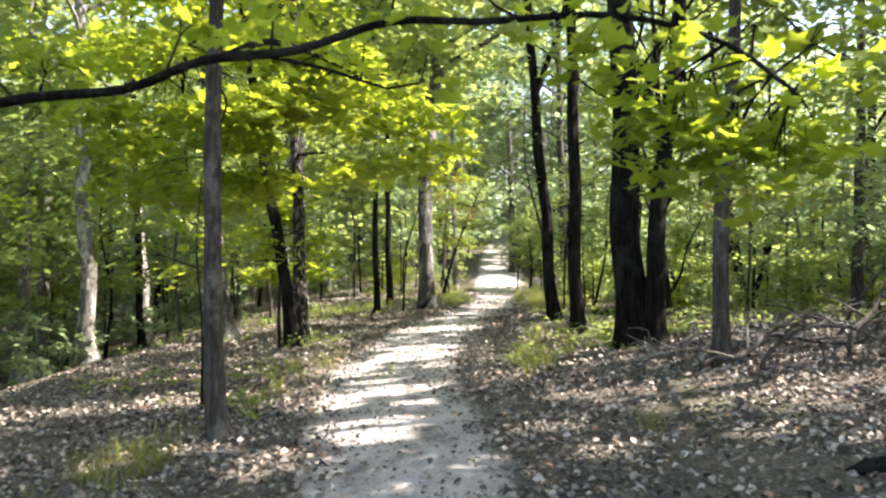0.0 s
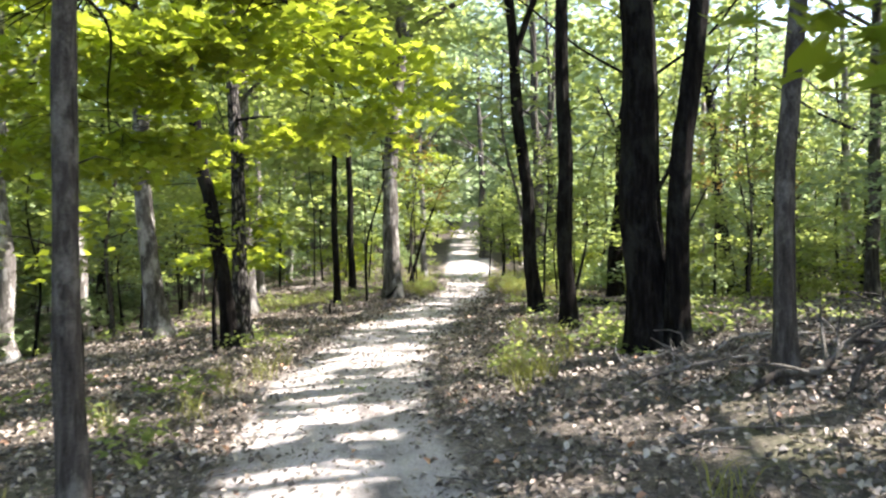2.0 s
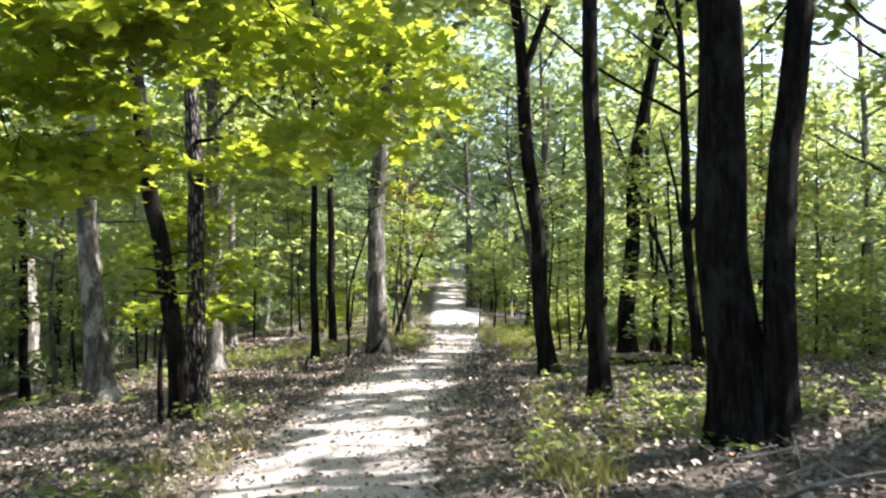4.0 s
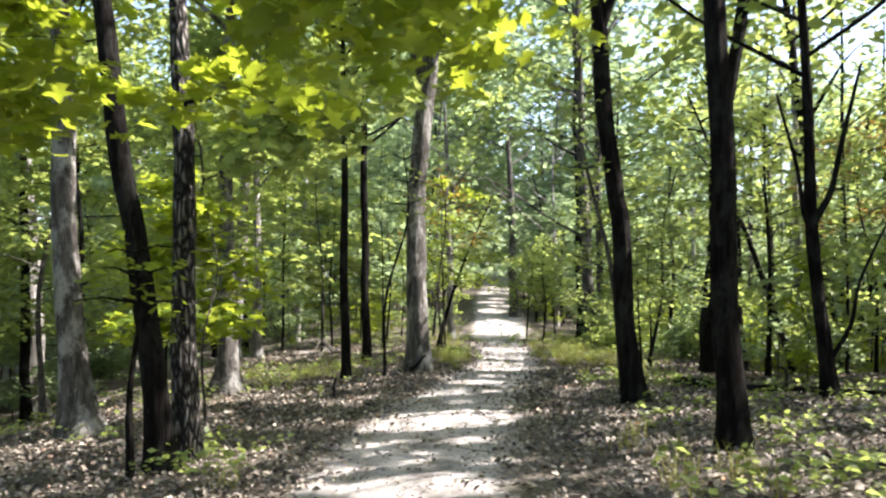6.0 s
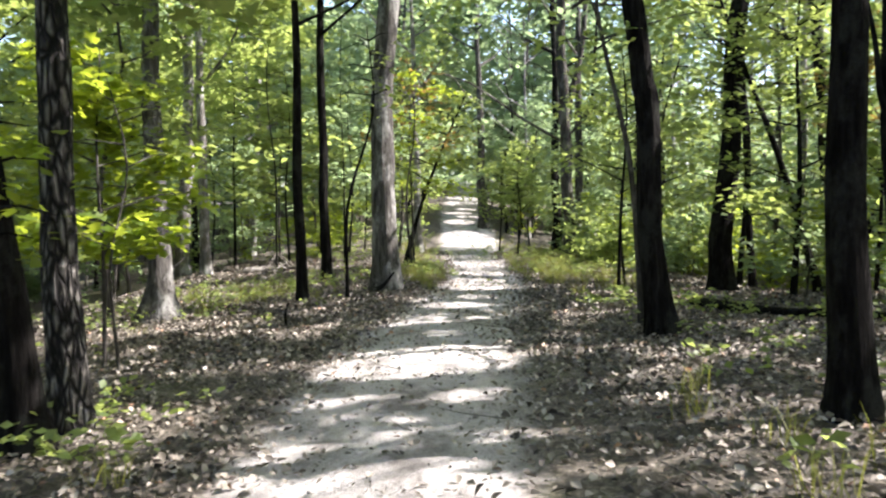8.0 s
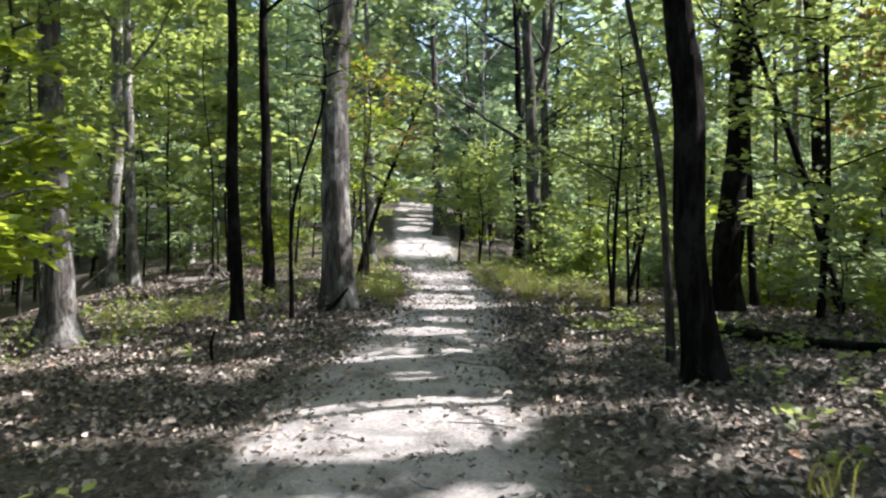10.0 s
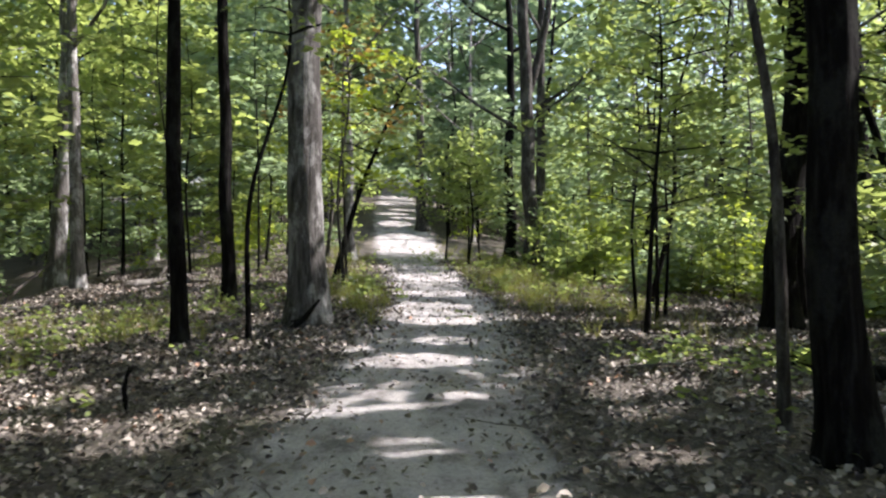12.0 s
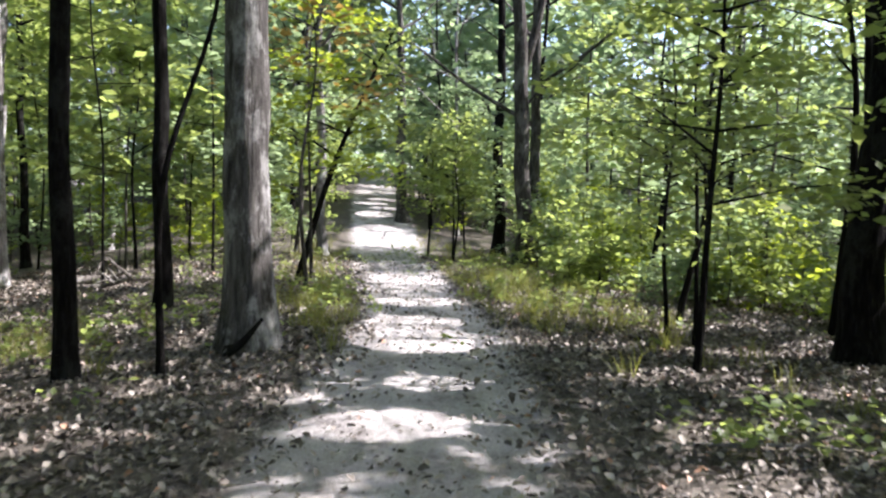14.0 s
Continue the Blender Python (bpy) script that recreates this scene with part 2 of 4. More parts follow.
def tube(points, radii, sides, rough=0.0, seed=0.0):
    """A tapered stem round a line, with furrows of the given depth (share of the radius)."""
    pts = np.asarray(points, float)
    way = np.gradient(pts, axis=0)
    way /= np.linalg.norm(way, axis=1)[:, None]
    side = np.cross(way, (0.31, 0.95, 0.05))
    side /= np.linalg.norm(side, axis=1)[:, None]
    up = np.cross(way, side)
    a = np.linspace(0, 2 * math.pi, sides, endpoint=False)
    r = np.repeat(np.asarray(radii, float)[:, None], sides, 1)
    if rough:
        run = np.concatenate(([0], np.cumsum(np.linalg.norm(np.diff(pts, axis=0), axis=1))))
        wob = np.array([[noise.noise((3.2 * math.cos(t), 3.2 * math.sin(t), s * 1.4 + seed)) + 0.6 * noise.noise((1.1 * math.cos(t), 1.1 * math.sin(t), s * 0.7 - seed)) for t in a] for s in run])
        r = r * (1 + rough * wob)
    ring = pts[:, None] + r[..., None] * (np.cos(a)[None, :, None] * side[:, None] + np.sin(a)[None, :, None] * up[:, None])
    n = len(pts)
    verts = np.vstack((ring.reshape(-1, 3), pts[-1] + way[-1] * r[-1].mean() * 0.6))
    i, j = np.meshgrid(np.arange(n - 1), np.arange(sides), indexing="ij")
    p, q = (i * sides + j).ravel(), (i * sides + (j + 1) % sides).ravel()
    faces = [tuple(f) for f in np.stack((p, q, q + sides, p + sides), 1)]
    faces += [((n - 1) * sides + k, (n - 1) * sides + (k + 1) % sides, n * sides) for k in range(sides)]
    return verts, faces


def joined(pieces):
    verts, faces, k = [], [], 0
    for v, f in pieces:
        verts.append(v)
        faces += [tuple(i + k for i in g) for g in f]
        k += len(v)
    return np.vstack(verts), faces


# sun shafts: gaps in the canopy through which the sun reaches the ground (x, y, half widths)
GAPS = ((-0.7, 8.0, 0.58, 0.38), (-0.55, 7.45, 0.34, 0.22), (-1.3, 9.6, 0.42, 0.55), (-1.5, 12.3, 0.6, 0.8), (-0.45, 13.7, 0.55, 0.8), (-0.9, 11.3, 0.5, 0.4), (-0.2, 18.65, 1.05, 0.9),
        (-0.6, 10.1, 0.36, 0.36), (-0.3, 9.0, 0.3, 0.2), (-0.1, 12.2, 0.25, 0.2), (0.5, 23.3, 0.55, 0.38), (1.2, 27.2, 0.75, 1.15), (1.6, 30.8, 0.7, 0.75), (1.9, 34.4, 0.95, 0.95), (3.3, 51.0, 1.7, 4.8), (3.5, 59.0, 0.9, 0.9), (4.3, 61.5, 0.9, 0.7), (3.7, 64.0, 0.9, 0.8), (4.6, 67.0, 0.9, 0.8),
        (-0.5, 14.75, 0.45, 0.28), (-2.2, 16.8, 0.45, 0.6), (0.72, 21.7, 0.18, 0.14), (3.2, 24.6, 1.0, 0.3), (4.5, 24.2, 1.4, 0.5), (6.5, 24.6, 1.4, 0.5), (3.0, 27.0, 0.7, 0.6), (4.5, 26.2, 0.9, 0.4), (6.5, 26.9, 1.2, 0.5), (8.3, 26.0, 1.0, 0.6), (3.4, 29.9, 0.7, 0.5), (4.4, 28.5, 0.9, 0.8), (1.0, 24.6, 0.35, 0.3), (-1.4, 6.7, 0.3, 0.45),
        (1.3, 8.8, 0.4, 0.45), (2.4, 8.4, 0.6, 0.3), (2.0, 27.1, 0.3, 0.35), (2.9, 15.3, 0.35, 0.35), (-1.9, 21.6, 0.5, 0.22), (-2.7, 22.7, 0.6, 0.28), (2.2, 21.8, 0.5, 0.22), (3.3, 22.4, 0.6, 0.26), (-1.5, 23.4, 0.4, 0.2), (5, 30, 0.9, 0.6), (6.5, 34, 1, 0.7), (5.2, 36.5, 0.8, 0.8), (7.5, 31, 0.8, 0.6), (6, 28.7, 0.6, 0.4), (3.5, 31, 0.8, 0.5), (3.2, 29, 0.6, 0.4), (4.3, 34, 0.9, 0.7), (4.8, 32, 0.6, 0.5), (4.0, 37, 0.8, 0.8), (0.1, 29.5, 0.4, 0.5), (0.4, 33, 0.45, 0.6), (2.3, 7.6, 0.5, 0.24), (2.9, 7.1, 0.35, 0.3), (3.1, 6.0, 0.4, 0.22), (3.4, 7.7, 0.6, 0.22), (0.2, 20.3, 0.3, 0.15), (-3.4, 34.6, 1.2, 0.7), (-5.2, 33.5, 1.0, 0.5), (-6.5, 36.5, 1.4, 0.6), (-4.2, 30.0, 0.8, 0.4),
        (-5.2, 11.2, 2.5, 1.6), (-5.2, 19.0, 1.0, 0.9), (-5.4, 24.5, 0.9, 0.8), (-0.9, 3.4, 1.1, 0.8), (-8.5, 33, 1.6, 0.9), (-10, 18, 1.1, 0.8), (-6.4, 13.8, 0.5, 0.4), (-8.6, 9, 1.5, 1.2), (1.4, 28.4, 0.6, 0.5),
        (-5.2, 16.9, 1.6, 0.2), (-5.0, 26.4, 3.0, 0.7), (-1.7, 26.2, 0.5, 0.3), (-10.3, 40.1, 2.0, 0.5), (-14, 31.8, 2.5, 0.6), (3.4, 8.9, 0.9, 0.4), (-10.9, 22.9, 1.7, 0.6))

# small chinks that dapple the leaf litter beside the trail
CHINKS = []
while len(CHINKS) < 170:
    cx, cy = rng.uniform(-6, 6.5), rng.uniform(5, 36)
    if abs(cx - float(trail_middle(cy))) > 1.0:
        CHINKS.append((cx, cy, rng.uniform(0.12, 0.38), rng.uniform(0.1, 0.3)))
for k in range(60):
    CHINKS.append((rng.uniform(-4, 5), rng.uniform(11.3, 17.2), rng.uniform(0.1, 0.3), rng.uniform(0.07, 0.2)))
for k in range(70):
    CHINKS.append((rng.uniform(1.3, 6.5), rng.uniform(12.5, 19.0), rng.uniform(0.14, 0.4), rng.uniform(0.1, 0.26)))
GAPS = GAPS + tuple(CHINKS)
# wider breaks in the high canopy over the understorey
GLADES = ((-4, 40, 2.0, 3.5), (-6, 48, 2.6, 3.5), (-5, 60, 4, 5), (-1, 45, 2.2, 4.0), (-3, 55, 3, 5), (5.6, 38, 2.4, 6.0), (4.6, 52, 2.4, 5.0), (0.2, 38, 1.4, 3.0), (3.8, 35, 1.4, 2.6), (6.2, 31, 1.8, 1.6), (5.2, 50, 2.0, 4.0), (6.6, 46.5, 1.8, 2.6), (9, 57, 3.5, 3.5), (1.5, 72, 4, 5), (10.5, 73, 4, 5), (5.5, 36, 1.6, 1.6), (5.0, 45, 1.6, 2.2), (7.0, 41, 1.6, 1.6), (4.2, 31.0, 1.0, 1.2), (9, 50, 2.2, 2.2), (0.3, 46, 1.0, 1.8), (7, 52, 2, 2.5), (-1, 52, 2, 2.5), (7, 28.5, 1.2, 1.0), (2.8, 13.0, 0.9, 0.8), (-9, 13, 2.5, 2.5), (-8, 17.2, 2.0, 1.5), (2.9, 8.7, 1.3, 0.55), (4.4, 9.4, 0.8, 0.5), (4.5, 12.5, 1.3, 0.9), (3.6, 57, 1.6, 2.0), (4.2, 66, 2.2, 3.0), (5.0, 76, 3.0, 4.0), (9, 64, 3, 3), (-2, 66, 3, 3), (7.5, 16, 1.3, 1.1), (6.3, 24.5, 1.0, 0.8))
OVAL = (((-0.5, 0.06), (-0.16, -0.3), (0.22, -0.2), (0.52, -0.06), (0.16, 0.34), (-0.26, 0.26)), ((0, 1, 2, 3), (0, 3, 4, 5)))
RHOMB = (((-0.5, 0), (0, -0.34), (0.5, 0), (0, 0.34)), ((0, 1, 2), (0, 2, 3)))
MAPLE = (((-0.5, 0), (-0.28, -0.42), (-0.08, -0.22), (0.16, -0.52), (0.2, -0.17), (0.55, 0), (0.2, 0.17), (0.16, 0.52), (-0.08, 0.22), (-0.28, 0.42)),
         ((0, 1, 2, 3, 4, 5), (0, 5, 6, 7, 8, 9)))


def leaf_mesh(name, centres, size, mat, shape=RHOMB, tilt=0.55, origin=(0, 0, 0), gaps=True, curl=0.18, spread=0.35):
    """Many single leaves, folded along the midrib, at the given places."""
    c = np.asarray(centres, float)
    if gaps:
        gx, gy, rim = c[:, 0], c[:, 1], 0.3 * size
        for _ in range(3):                         # where the leaf's shadow meets the ground
            t = (c[:, 2] - height(gx, gy)) / SUN.z
            gx, gy = c[:, 0] - SUN.x * t, c[:, 1] - SUN.y * t
        keep = np.ones(len(c), bool)
        for x, y, a, b in GAPS:
            keep &= (((gx - x) / (a + rim)) ** 2 + ((gy - y) / (b + rim)) ** 2 > 1) | (t < 2.4)
        for x, y, a, b in GLADES:
            keep &= (((gx - x) / a) ** 2 + ((gy - y) / b) ** 2 > 1) | (t < 8.0)
        c = c[keep]
    c = c - np.asarray(origin, float)
    n = len(c)
    flat, polys = np.array(shape[0]), shape[1]
    s = size * (1 + spread * rng.uniform(-1, 1, n))
    normal = np.stack((rng.normal(0, tilt, n), rng.normal(0, tilt, n), np.ones(n)), 1)
    normal /= np.linalg.norm(normal, axis=1)[:, None]
    turn = rng.uniform(0, 2 * math.pi, n)
    along = np.stack((np.cos(turn), np.sin(turn), rng.uniform(-0.5, 0.1, n)), 1)
    along -= (along * normal).sum(1)[:, None] * normal
    along /= np.linalg.norm(along, axis=1)[:, None]
    across = np.cross(normal, along)
    k = len(flat)
    v = c[:, None] + s[:, None, None] * (flat[None, :, :1] * along[:, None] + flat[None, :, 1:] * across[:, None] + (curl * np.abs(flat[:, 1]))[None, :, None] * normal[:, None])
    me = bpy.data.meshes.new(name)
    sizes = [len(p) for p in polys]
    loops = (np.concatenate(polys)[None] + k * np.arange(n)[:, None]).ravel()
    me.vertices.add(n * k)
    me.vertices.foreach_set("co", v.ravel())
    me.loops.add(len(loops))
    me.loops.foreach_set("vertex_index", loops.astype(np.int32))
    me.polygons.add(n * len(polys))
    totals = np.tile(sizes, n)
    me.polygons.foreach_set("loop_start", np.concatenate(([0], np.cumsum(totals)[:-1])).astype(np.int32))
    me.materials.append(mat)
    me.update(calc_edges=True)
    return me


def cloud(centre, radii, n):
    """Random places in an ellipsoid, thicker towards its skin."""
    d = rng.normal(size=(n, 3))
    d /= np.linalg.norm(d, axis=1)[:, None]
    return np.asarray(centre, float) + d * np.asarray(radii, float) * (rng.uniform(0.1, 1, n) ** 0.5)[:, None]


def spray(centre, reach, n, droop=0.25):
    """A flat fan of leaves about a twig, drooping towards its rim."""
    r, a = reach * np.sqrt(rng.uniform(0, 1, n)), rng.uniform(0, 2 * math.pi, n)
    return np.asarray(centre, float) + np.stack((r * np.cos(a), r * np.sin(a), rng.normal(0, 0.09, n) - droop * (r / reach) ** 2 * reach), 1)


# ---- trees ----
def trunk_line(x, y, lean, top):
    """World points of a stem: lean holds (x, z) marks above the base, top its height above the ground."""
    z0 = float(height(x, y))
    marks = [(x, z0)] + list(lean)
    (xa, za), (xb, zb) = marks[-2], marks[-1]
    slope = (xb - xa) / max(zb - za, 0.5)
    if zb < z0 + top:
        marks.append((xb + 0.7 * slope * (z0 + top - zb), z0 + top))
    return [(mx, y + 0.015 * (mz - z0), mz) for mx, mz in marks]


def stem_mesh(line, d, mat, sides=18, step=0.1, rough=0.1, flare=0.55, base=(0, 0, 0), seed=0.0, tip=0.25):
    pts = spline(line, step)
    run = (pts[:, 2] - pts[0, 2]) / (pts[-1, 2] - pts[0, 2])
    up = pts[:, 2] - pts[0, 2]
    r = 0.5 * d * ((1 - run) * (1 - tip) + tip) * (1 + flare * np.exp(-up / (0.55 * d + 0.12)))
    pts = pts.copy()
    pts[0, 2] -= 0.12
    pts[:, 0] += 0.34 * d * np.array([noise.noise((seed, 0.5 * z, 0)) for z in pts[:, 2]]) * np.minimum(up, 1)
    v, f = tube(pts - np.asarray(base), r, sides, rough, seed)
    return mesh_from("trunk", v, f, mat)


def tall_tree(x, y, d, lean, top, bark, leaf, label, group="", crown=2400, crown_size=0.26, crown_low=0.5, reach=3.3, sides=18, rough=0.1, flare=0.55, step=0.1, sink=0, category="tree"):
    ob = thing("tree", x, y, label, category, group)
    o = np.array(ob.location)
    line = trunk_line(x, y, lean, top)
    seed = x * 3.1 + y
    part("trunk", stem_mesh(line, d, bark, sides, step, rough, flare, o, seed), ob)
    pts = spline(line, 0.25)
    limbs, leaves = [], []
    count = 9
    for k in range(count):
        share = crown_low + (0.97 - crown_low) * k / (count - 1)
        p = pts[int(share * (len(pts) - 1))]
        turn = k * 2.4 + seed
        length = reach * (1.15 - 0.75 * (share - crown_low) / (1 - crown_low)) * rng.uniform(0.75, 1.1)
        way = np.array((math.cos(turn), math.sin(turn), 0.55))
        bend = np.array((rng.uniform(-0.3, 0.3), rng.uniform(-0.3, 0.3), 0.25))
        run = [p, p + way * length * 0.35, p + way * length * 0.7 + bend, p + way * length * (1, 1, 0.8) + bend * 1.6]
        q = spline(run, 0.8 if group else 0.35)
        limbs.append(tube(q - o, np.linspace(0.2 * d * (1.15 - share * 0.6), 0.012, len(q)), 4 if group else 6, 0.0 if group else 0.05, seed + k))
        for c in (run[2], run[3], run[3] + rng.normal(0, 0.6, 3), run[1] + rng.normal(0, 0.5, 3)):
            leaves.append(cloud(c, (1.15, 1.15, 0.6), crown // (count * 4)))
    if group:
        v, f = joined(limbs)
        tagged(part("branchwork", mesh_from("branchwork", v, f, bark), ob), kind="stuff")
    else:
        for v, f in limbs:
            part("limb", mesh_from("limb", v, f, bark), ob)
    part("crown", leaf_mesh("crown", np.vstack(leaves), crown_size, leaf, origin=o), ob, "sunlit green leaves high on the limbs")
    return ob


def sapling(x, y, top, leaf, label, group="understorey saplings", n=1500, size=0.12, low=0.3, reach=1.2, d=0.05, bark=None, shape=RHOMB, sprays=12, lean=0.0, gaps=True, category="sapling", name="sapling"):
    """A slender young tree with tiers of flat leaf sprays on thin twigs."""
    ob = thing(name, x, y, label, category, group)
    o = np.array(ob.location)
    bark = bark or BARK_GREY
    z0 = o[2]
    bend = rng.uniform(-0.12, 0.12, 4) * top * 0.3
    line = [(x, y, z0), (x + bend[0] + lean * 0.3, y + bend[1], z0 + top * 0.35), (x + bend[2] + lean * 0.7, y + bend[3], z0 + top * 0.7), (x + lean + bend[0], y + bend[1], z0 + top)]
    part("trunk", stem_mesh(line, d, bark, 8 if name == "sapling" else 6, 0.25 if name == "sapling" else 0.45, 0.04, 0.3, o, x + y), ob)
    pts = spline(line, 0.2)
    twigs, leaves = [], []
    for k in range(sprays):
        share = low + (1 - low) * (k + rng.uniform(0, 0.7)) / sprays
        p = pts[min(len(pts) - 1, int(share * (len(pts) - 1)))]
        turn = k * 2.39 + x * 7 + y
        length = reach * (1.1 - 0.6 * (share - low) / (1.001 - low)) * rng.uniform(0.6, 1.15)
        way = np.array((math.cos(turn), math.sin(turn), rng.uniform(0.05, 0.45)))
        mid, end = p + way * length * 0.55, p + way * length + (0, 0, -0.08)
        q = spline((p, mid, end), 0.25 if name == "sapling" else 0.5)
        twigs.append(tube(q - o, np.linspace(0.16 * d + 0.004, 0.003, len(q)), 5 if name == "sapling" else 3))
        leaves += [spray(end, 0.33 * reach, n // (sprays * 2)), spray(mid + rng.normal(0, 0.1, 3), 0.3 * reach, n // (sprays * 2))]
    if name == "sapling":
        for v, f in twigs:
            part("branch", mesh_from("branch", v, f, bark), ob)
    else:
        v, f = joined(twigs)
        tagged(part("branchwork", mesh_from("branchwork", v, f, bark), ob), kind="stuff")
    part("crown", leaf_mesh("crown", np.vstack(leaves), size, leaf, shape, 0.42, o, gaps), ob)
    return ob


# ---- the trees along the trail ----
maple = tall_tree(-2.04, 7.84, 0.19, [(-2.07, 3.06)], 9, BARK_GREY, LEAF_YELLOW, "slim straight grey-brown tree beside the trail", crown=2600, reach=2.6, step=0.06, flare=0.25)
tall_tree(2.52, 11.5, 0.41, [(2.4, 3.9)], 15, BARK_SHADE_DARK, LEAF_GREEN, "stout dark oak trunk on the bank, bark darkened further for shade", sides=30, step=0.06, rough=0.12)
tall_tree(2.73, 11.3, 0.25, [(2.76, 1.2), (2.84, 2.4), (3.02, 4.1)], 13, BARK_SHADE_DARK, LEAF_GREEN, "dark trunk rising from the foot of a stouter one", sides=20, step=0.08)
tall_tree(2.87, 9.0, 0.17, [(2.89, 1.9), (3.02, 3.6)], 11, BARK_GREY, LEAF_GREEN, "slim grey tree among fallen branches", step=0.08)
tall_tree(2.39, 15.5, 0.25, [(2.36, 1.6), (2.33, 2.94)], 14, BARK_SHADE_DARK, LEAF_GREEN, "dark ridged straight trunk near the trail", sides=26, step=0.06, rough=0.13)
leaner = tall_tree(2.5, 19.55, 0.28, [(2.31, 2.44), (2.15, 4.04)], 15, BARK_SHADE_DARK, LEAF_GREEN, "dark ridged trunk leaning a little over the trail", sides=28, step=0.06, rough=0.13)
tall_tree(-2.81, 16.25, 0.25, [(-3.1, 1.99), (-3.45, 3.86)], 13, BARK_SHADE_DARK, LEAF_YELLOW, "dark trunk leaning away from the trail, bark darkened further for shade", sides=26, step=0.06, rough=0.1)
scaly = tall_tree(-2.72, 16.75, 0.26, [(-2.86, 4.17)], 13, BARK_SCALY, LEAF_GREEN, "scaly grey-brown trunk beside a leaning dark one", sides=26, step=0.06, rough=0.18)
tall_tree(-4.85, 19.5, 0.38, [(-5.2, 3.1)], 14, BARK_MOTTLED, LEAF_YELLOW, "pale grey beech-like trunk with spreading roots", sides=26, step=0.06, flare=1.0, rough=0.14)
tall_tree(-4.1, 24.5, 0.36, [(-4.15, 3.0)], 12, BARK_MOTTLED, LEAF_GREEN, "pale trunk with a wide buttressed foot", sides=26, step=0.06, flare=1.3, rough=0.2)
stout = tall_tree(-0.5, 26.4, 0.47, [(-0.5, 3.85), (-0.2, 7.5)], 18, BARK_MOTTLED, LEAF_GREEN, "tall stout lichen-mottled grey trunk at the trail's edge", sides=32, step=0.06, rough=0.12, flare=0.45, crown_low=0.45, reach=4.8, crown=9000)
tall_tree(-1.94, 25.45, 0.2, [(-2.0, 3.51)], 10, BARK_SHADE_DARK, LEAF_GREEN, "slim dark straight trunk", step=0.08, flare=0.3, crown=4500, reach=3.6)
tall_tree(-1.88, 30.3, 0.25, [(-1.93, 3.91)], 12, BARK_SHADE_DARK, LEAF_GREEN, "slim dark trunk in the shade", flare=0.3, crown=4500, reach=3.8)
tall_tree(-7.5, 40.3, 0.48, [(-7.2, 5.4)], 16, BARK_PALE, LEAF_HAZED, "pale sunlit trunk deep in the wood")
forked = tall_tree(5.55, 39.0, 0.44, [(5.4, 4.0), (5.3, 7.0)], 17, BARK_GREY, LEAF_GREEN, "tall grey forked trunk beyond the bend", sides=22, crown=8000, reach=4.8)
tall_tree(5.5, 25.6, 0.41, [(5.58, 2.5), (5.75, 4.4), (6.2, 6.8)], 15, BARK_SHADE_DARK, LEAF_GREEN, "stout dark trunk behind a fallen log", sides=26, step=0.07, crown=5000, reach=4.4)
tall_tree(6.75, 27.2, 0.15, [(6.62, 2.4)], 8, BARK_SHADE_DARK, LEAF_GREEN, "thin dark young tree", crown=1500, reach=2)
tall_tree(10.9, 31.4, 0.45, [(10.5, 2.2)], 13, BARK_SHADE_DARK, LEAF_GREEN, "dark trunk deep in the wood")
slim = tall_tree(4.95, 19.2, 0.2, [(4.86, 1.6), (4.8, 3.2)], 9, BARK_SHADE_DARK, LEAF_GREEN, "slim dark trunk that forks into crooked limbs", step=0.07, rough=0.14, crown=1500)
tall_tree(-9.4, 23.0, 0.46, [(-9.5, 1.5)], 15, BARK_PALE, LEAF_YELLOW, "pale trunk on the falling ground", flare=1.0)
tall_tree(-11.0, 32.0, 0.6, [(-11.6, 7.0)], 18, BARK_PALE, LEAF_GREEN, "pale sunlit trunk on the falling ground")
tall_tree(-12.4, 25.5, 0.4, [(-12.3, 1.5)], 14, BARK_PALE, LEAF_GREEN, "pale trunk deep in the hollow", flare=0.9)
tall_tree(-12.9, 28.0, 0.42, [(-12.9, 1.5)], 14, BARK_PALE, LEAF_GREEN, "pale trunk deep in the hollow", flare=0.9)
tall_tree(4.6, 57.0, 0.5, [(4.5, 3.2)], 15, BARK_GREY, LEAF_HAZED, "grey trunk at the far rise of the trail")
tall_tree(0.6, 41.0, 0.28, [(0.5, 3.0)], 12, BARK_PALE, LEAF_GREEN, "pale trunk beside the far trail")

# Trees added mostly out of view, so their crowns shade the trail.
for x, y in ((6.9, 6.2), (7.9, 8.2), (8.2, 12.2), (9.8, 16.4), (9.8, 20.6), (12.0, 13.0), (12.8, 18.0), (10.8, 5.0), (7.6, 2.5)):
    tall_tree(x, y, 0.3, [(x + 0.1, 3.2)], 13.5, BARK_GREY, LEAF_GREEN, "grey-barked tree added on the sunny side to shade the trail", "trees on the sunny side", crown=2800 if y < 9 else 4600 if 17 < y < 22 else 850, crown_size=0.31, sides=12, step=0.25, crown_low=0.42, reach=3.6)

tall_tree(6.05, 44.0, 0.36, [(6.0, 4.0)], 15, BARK_SHADE_DARK, LEAF_HAZED, "dark trunk beyond a forked grey one", crown=4500, reach=4.4)


def limb(owner, line, r, bark):
    """A heavy limb of a tree, forking from its stem."""
    o = np.array(owner.location)
    q = spline(line, 0.15)
    v, f = tube(q - o, np.linspace(r, 0.4 * r, len(q)), 12, 0.08, line[0][2])
    part("limb", mesh_from("limb", v, f, bark), owner)


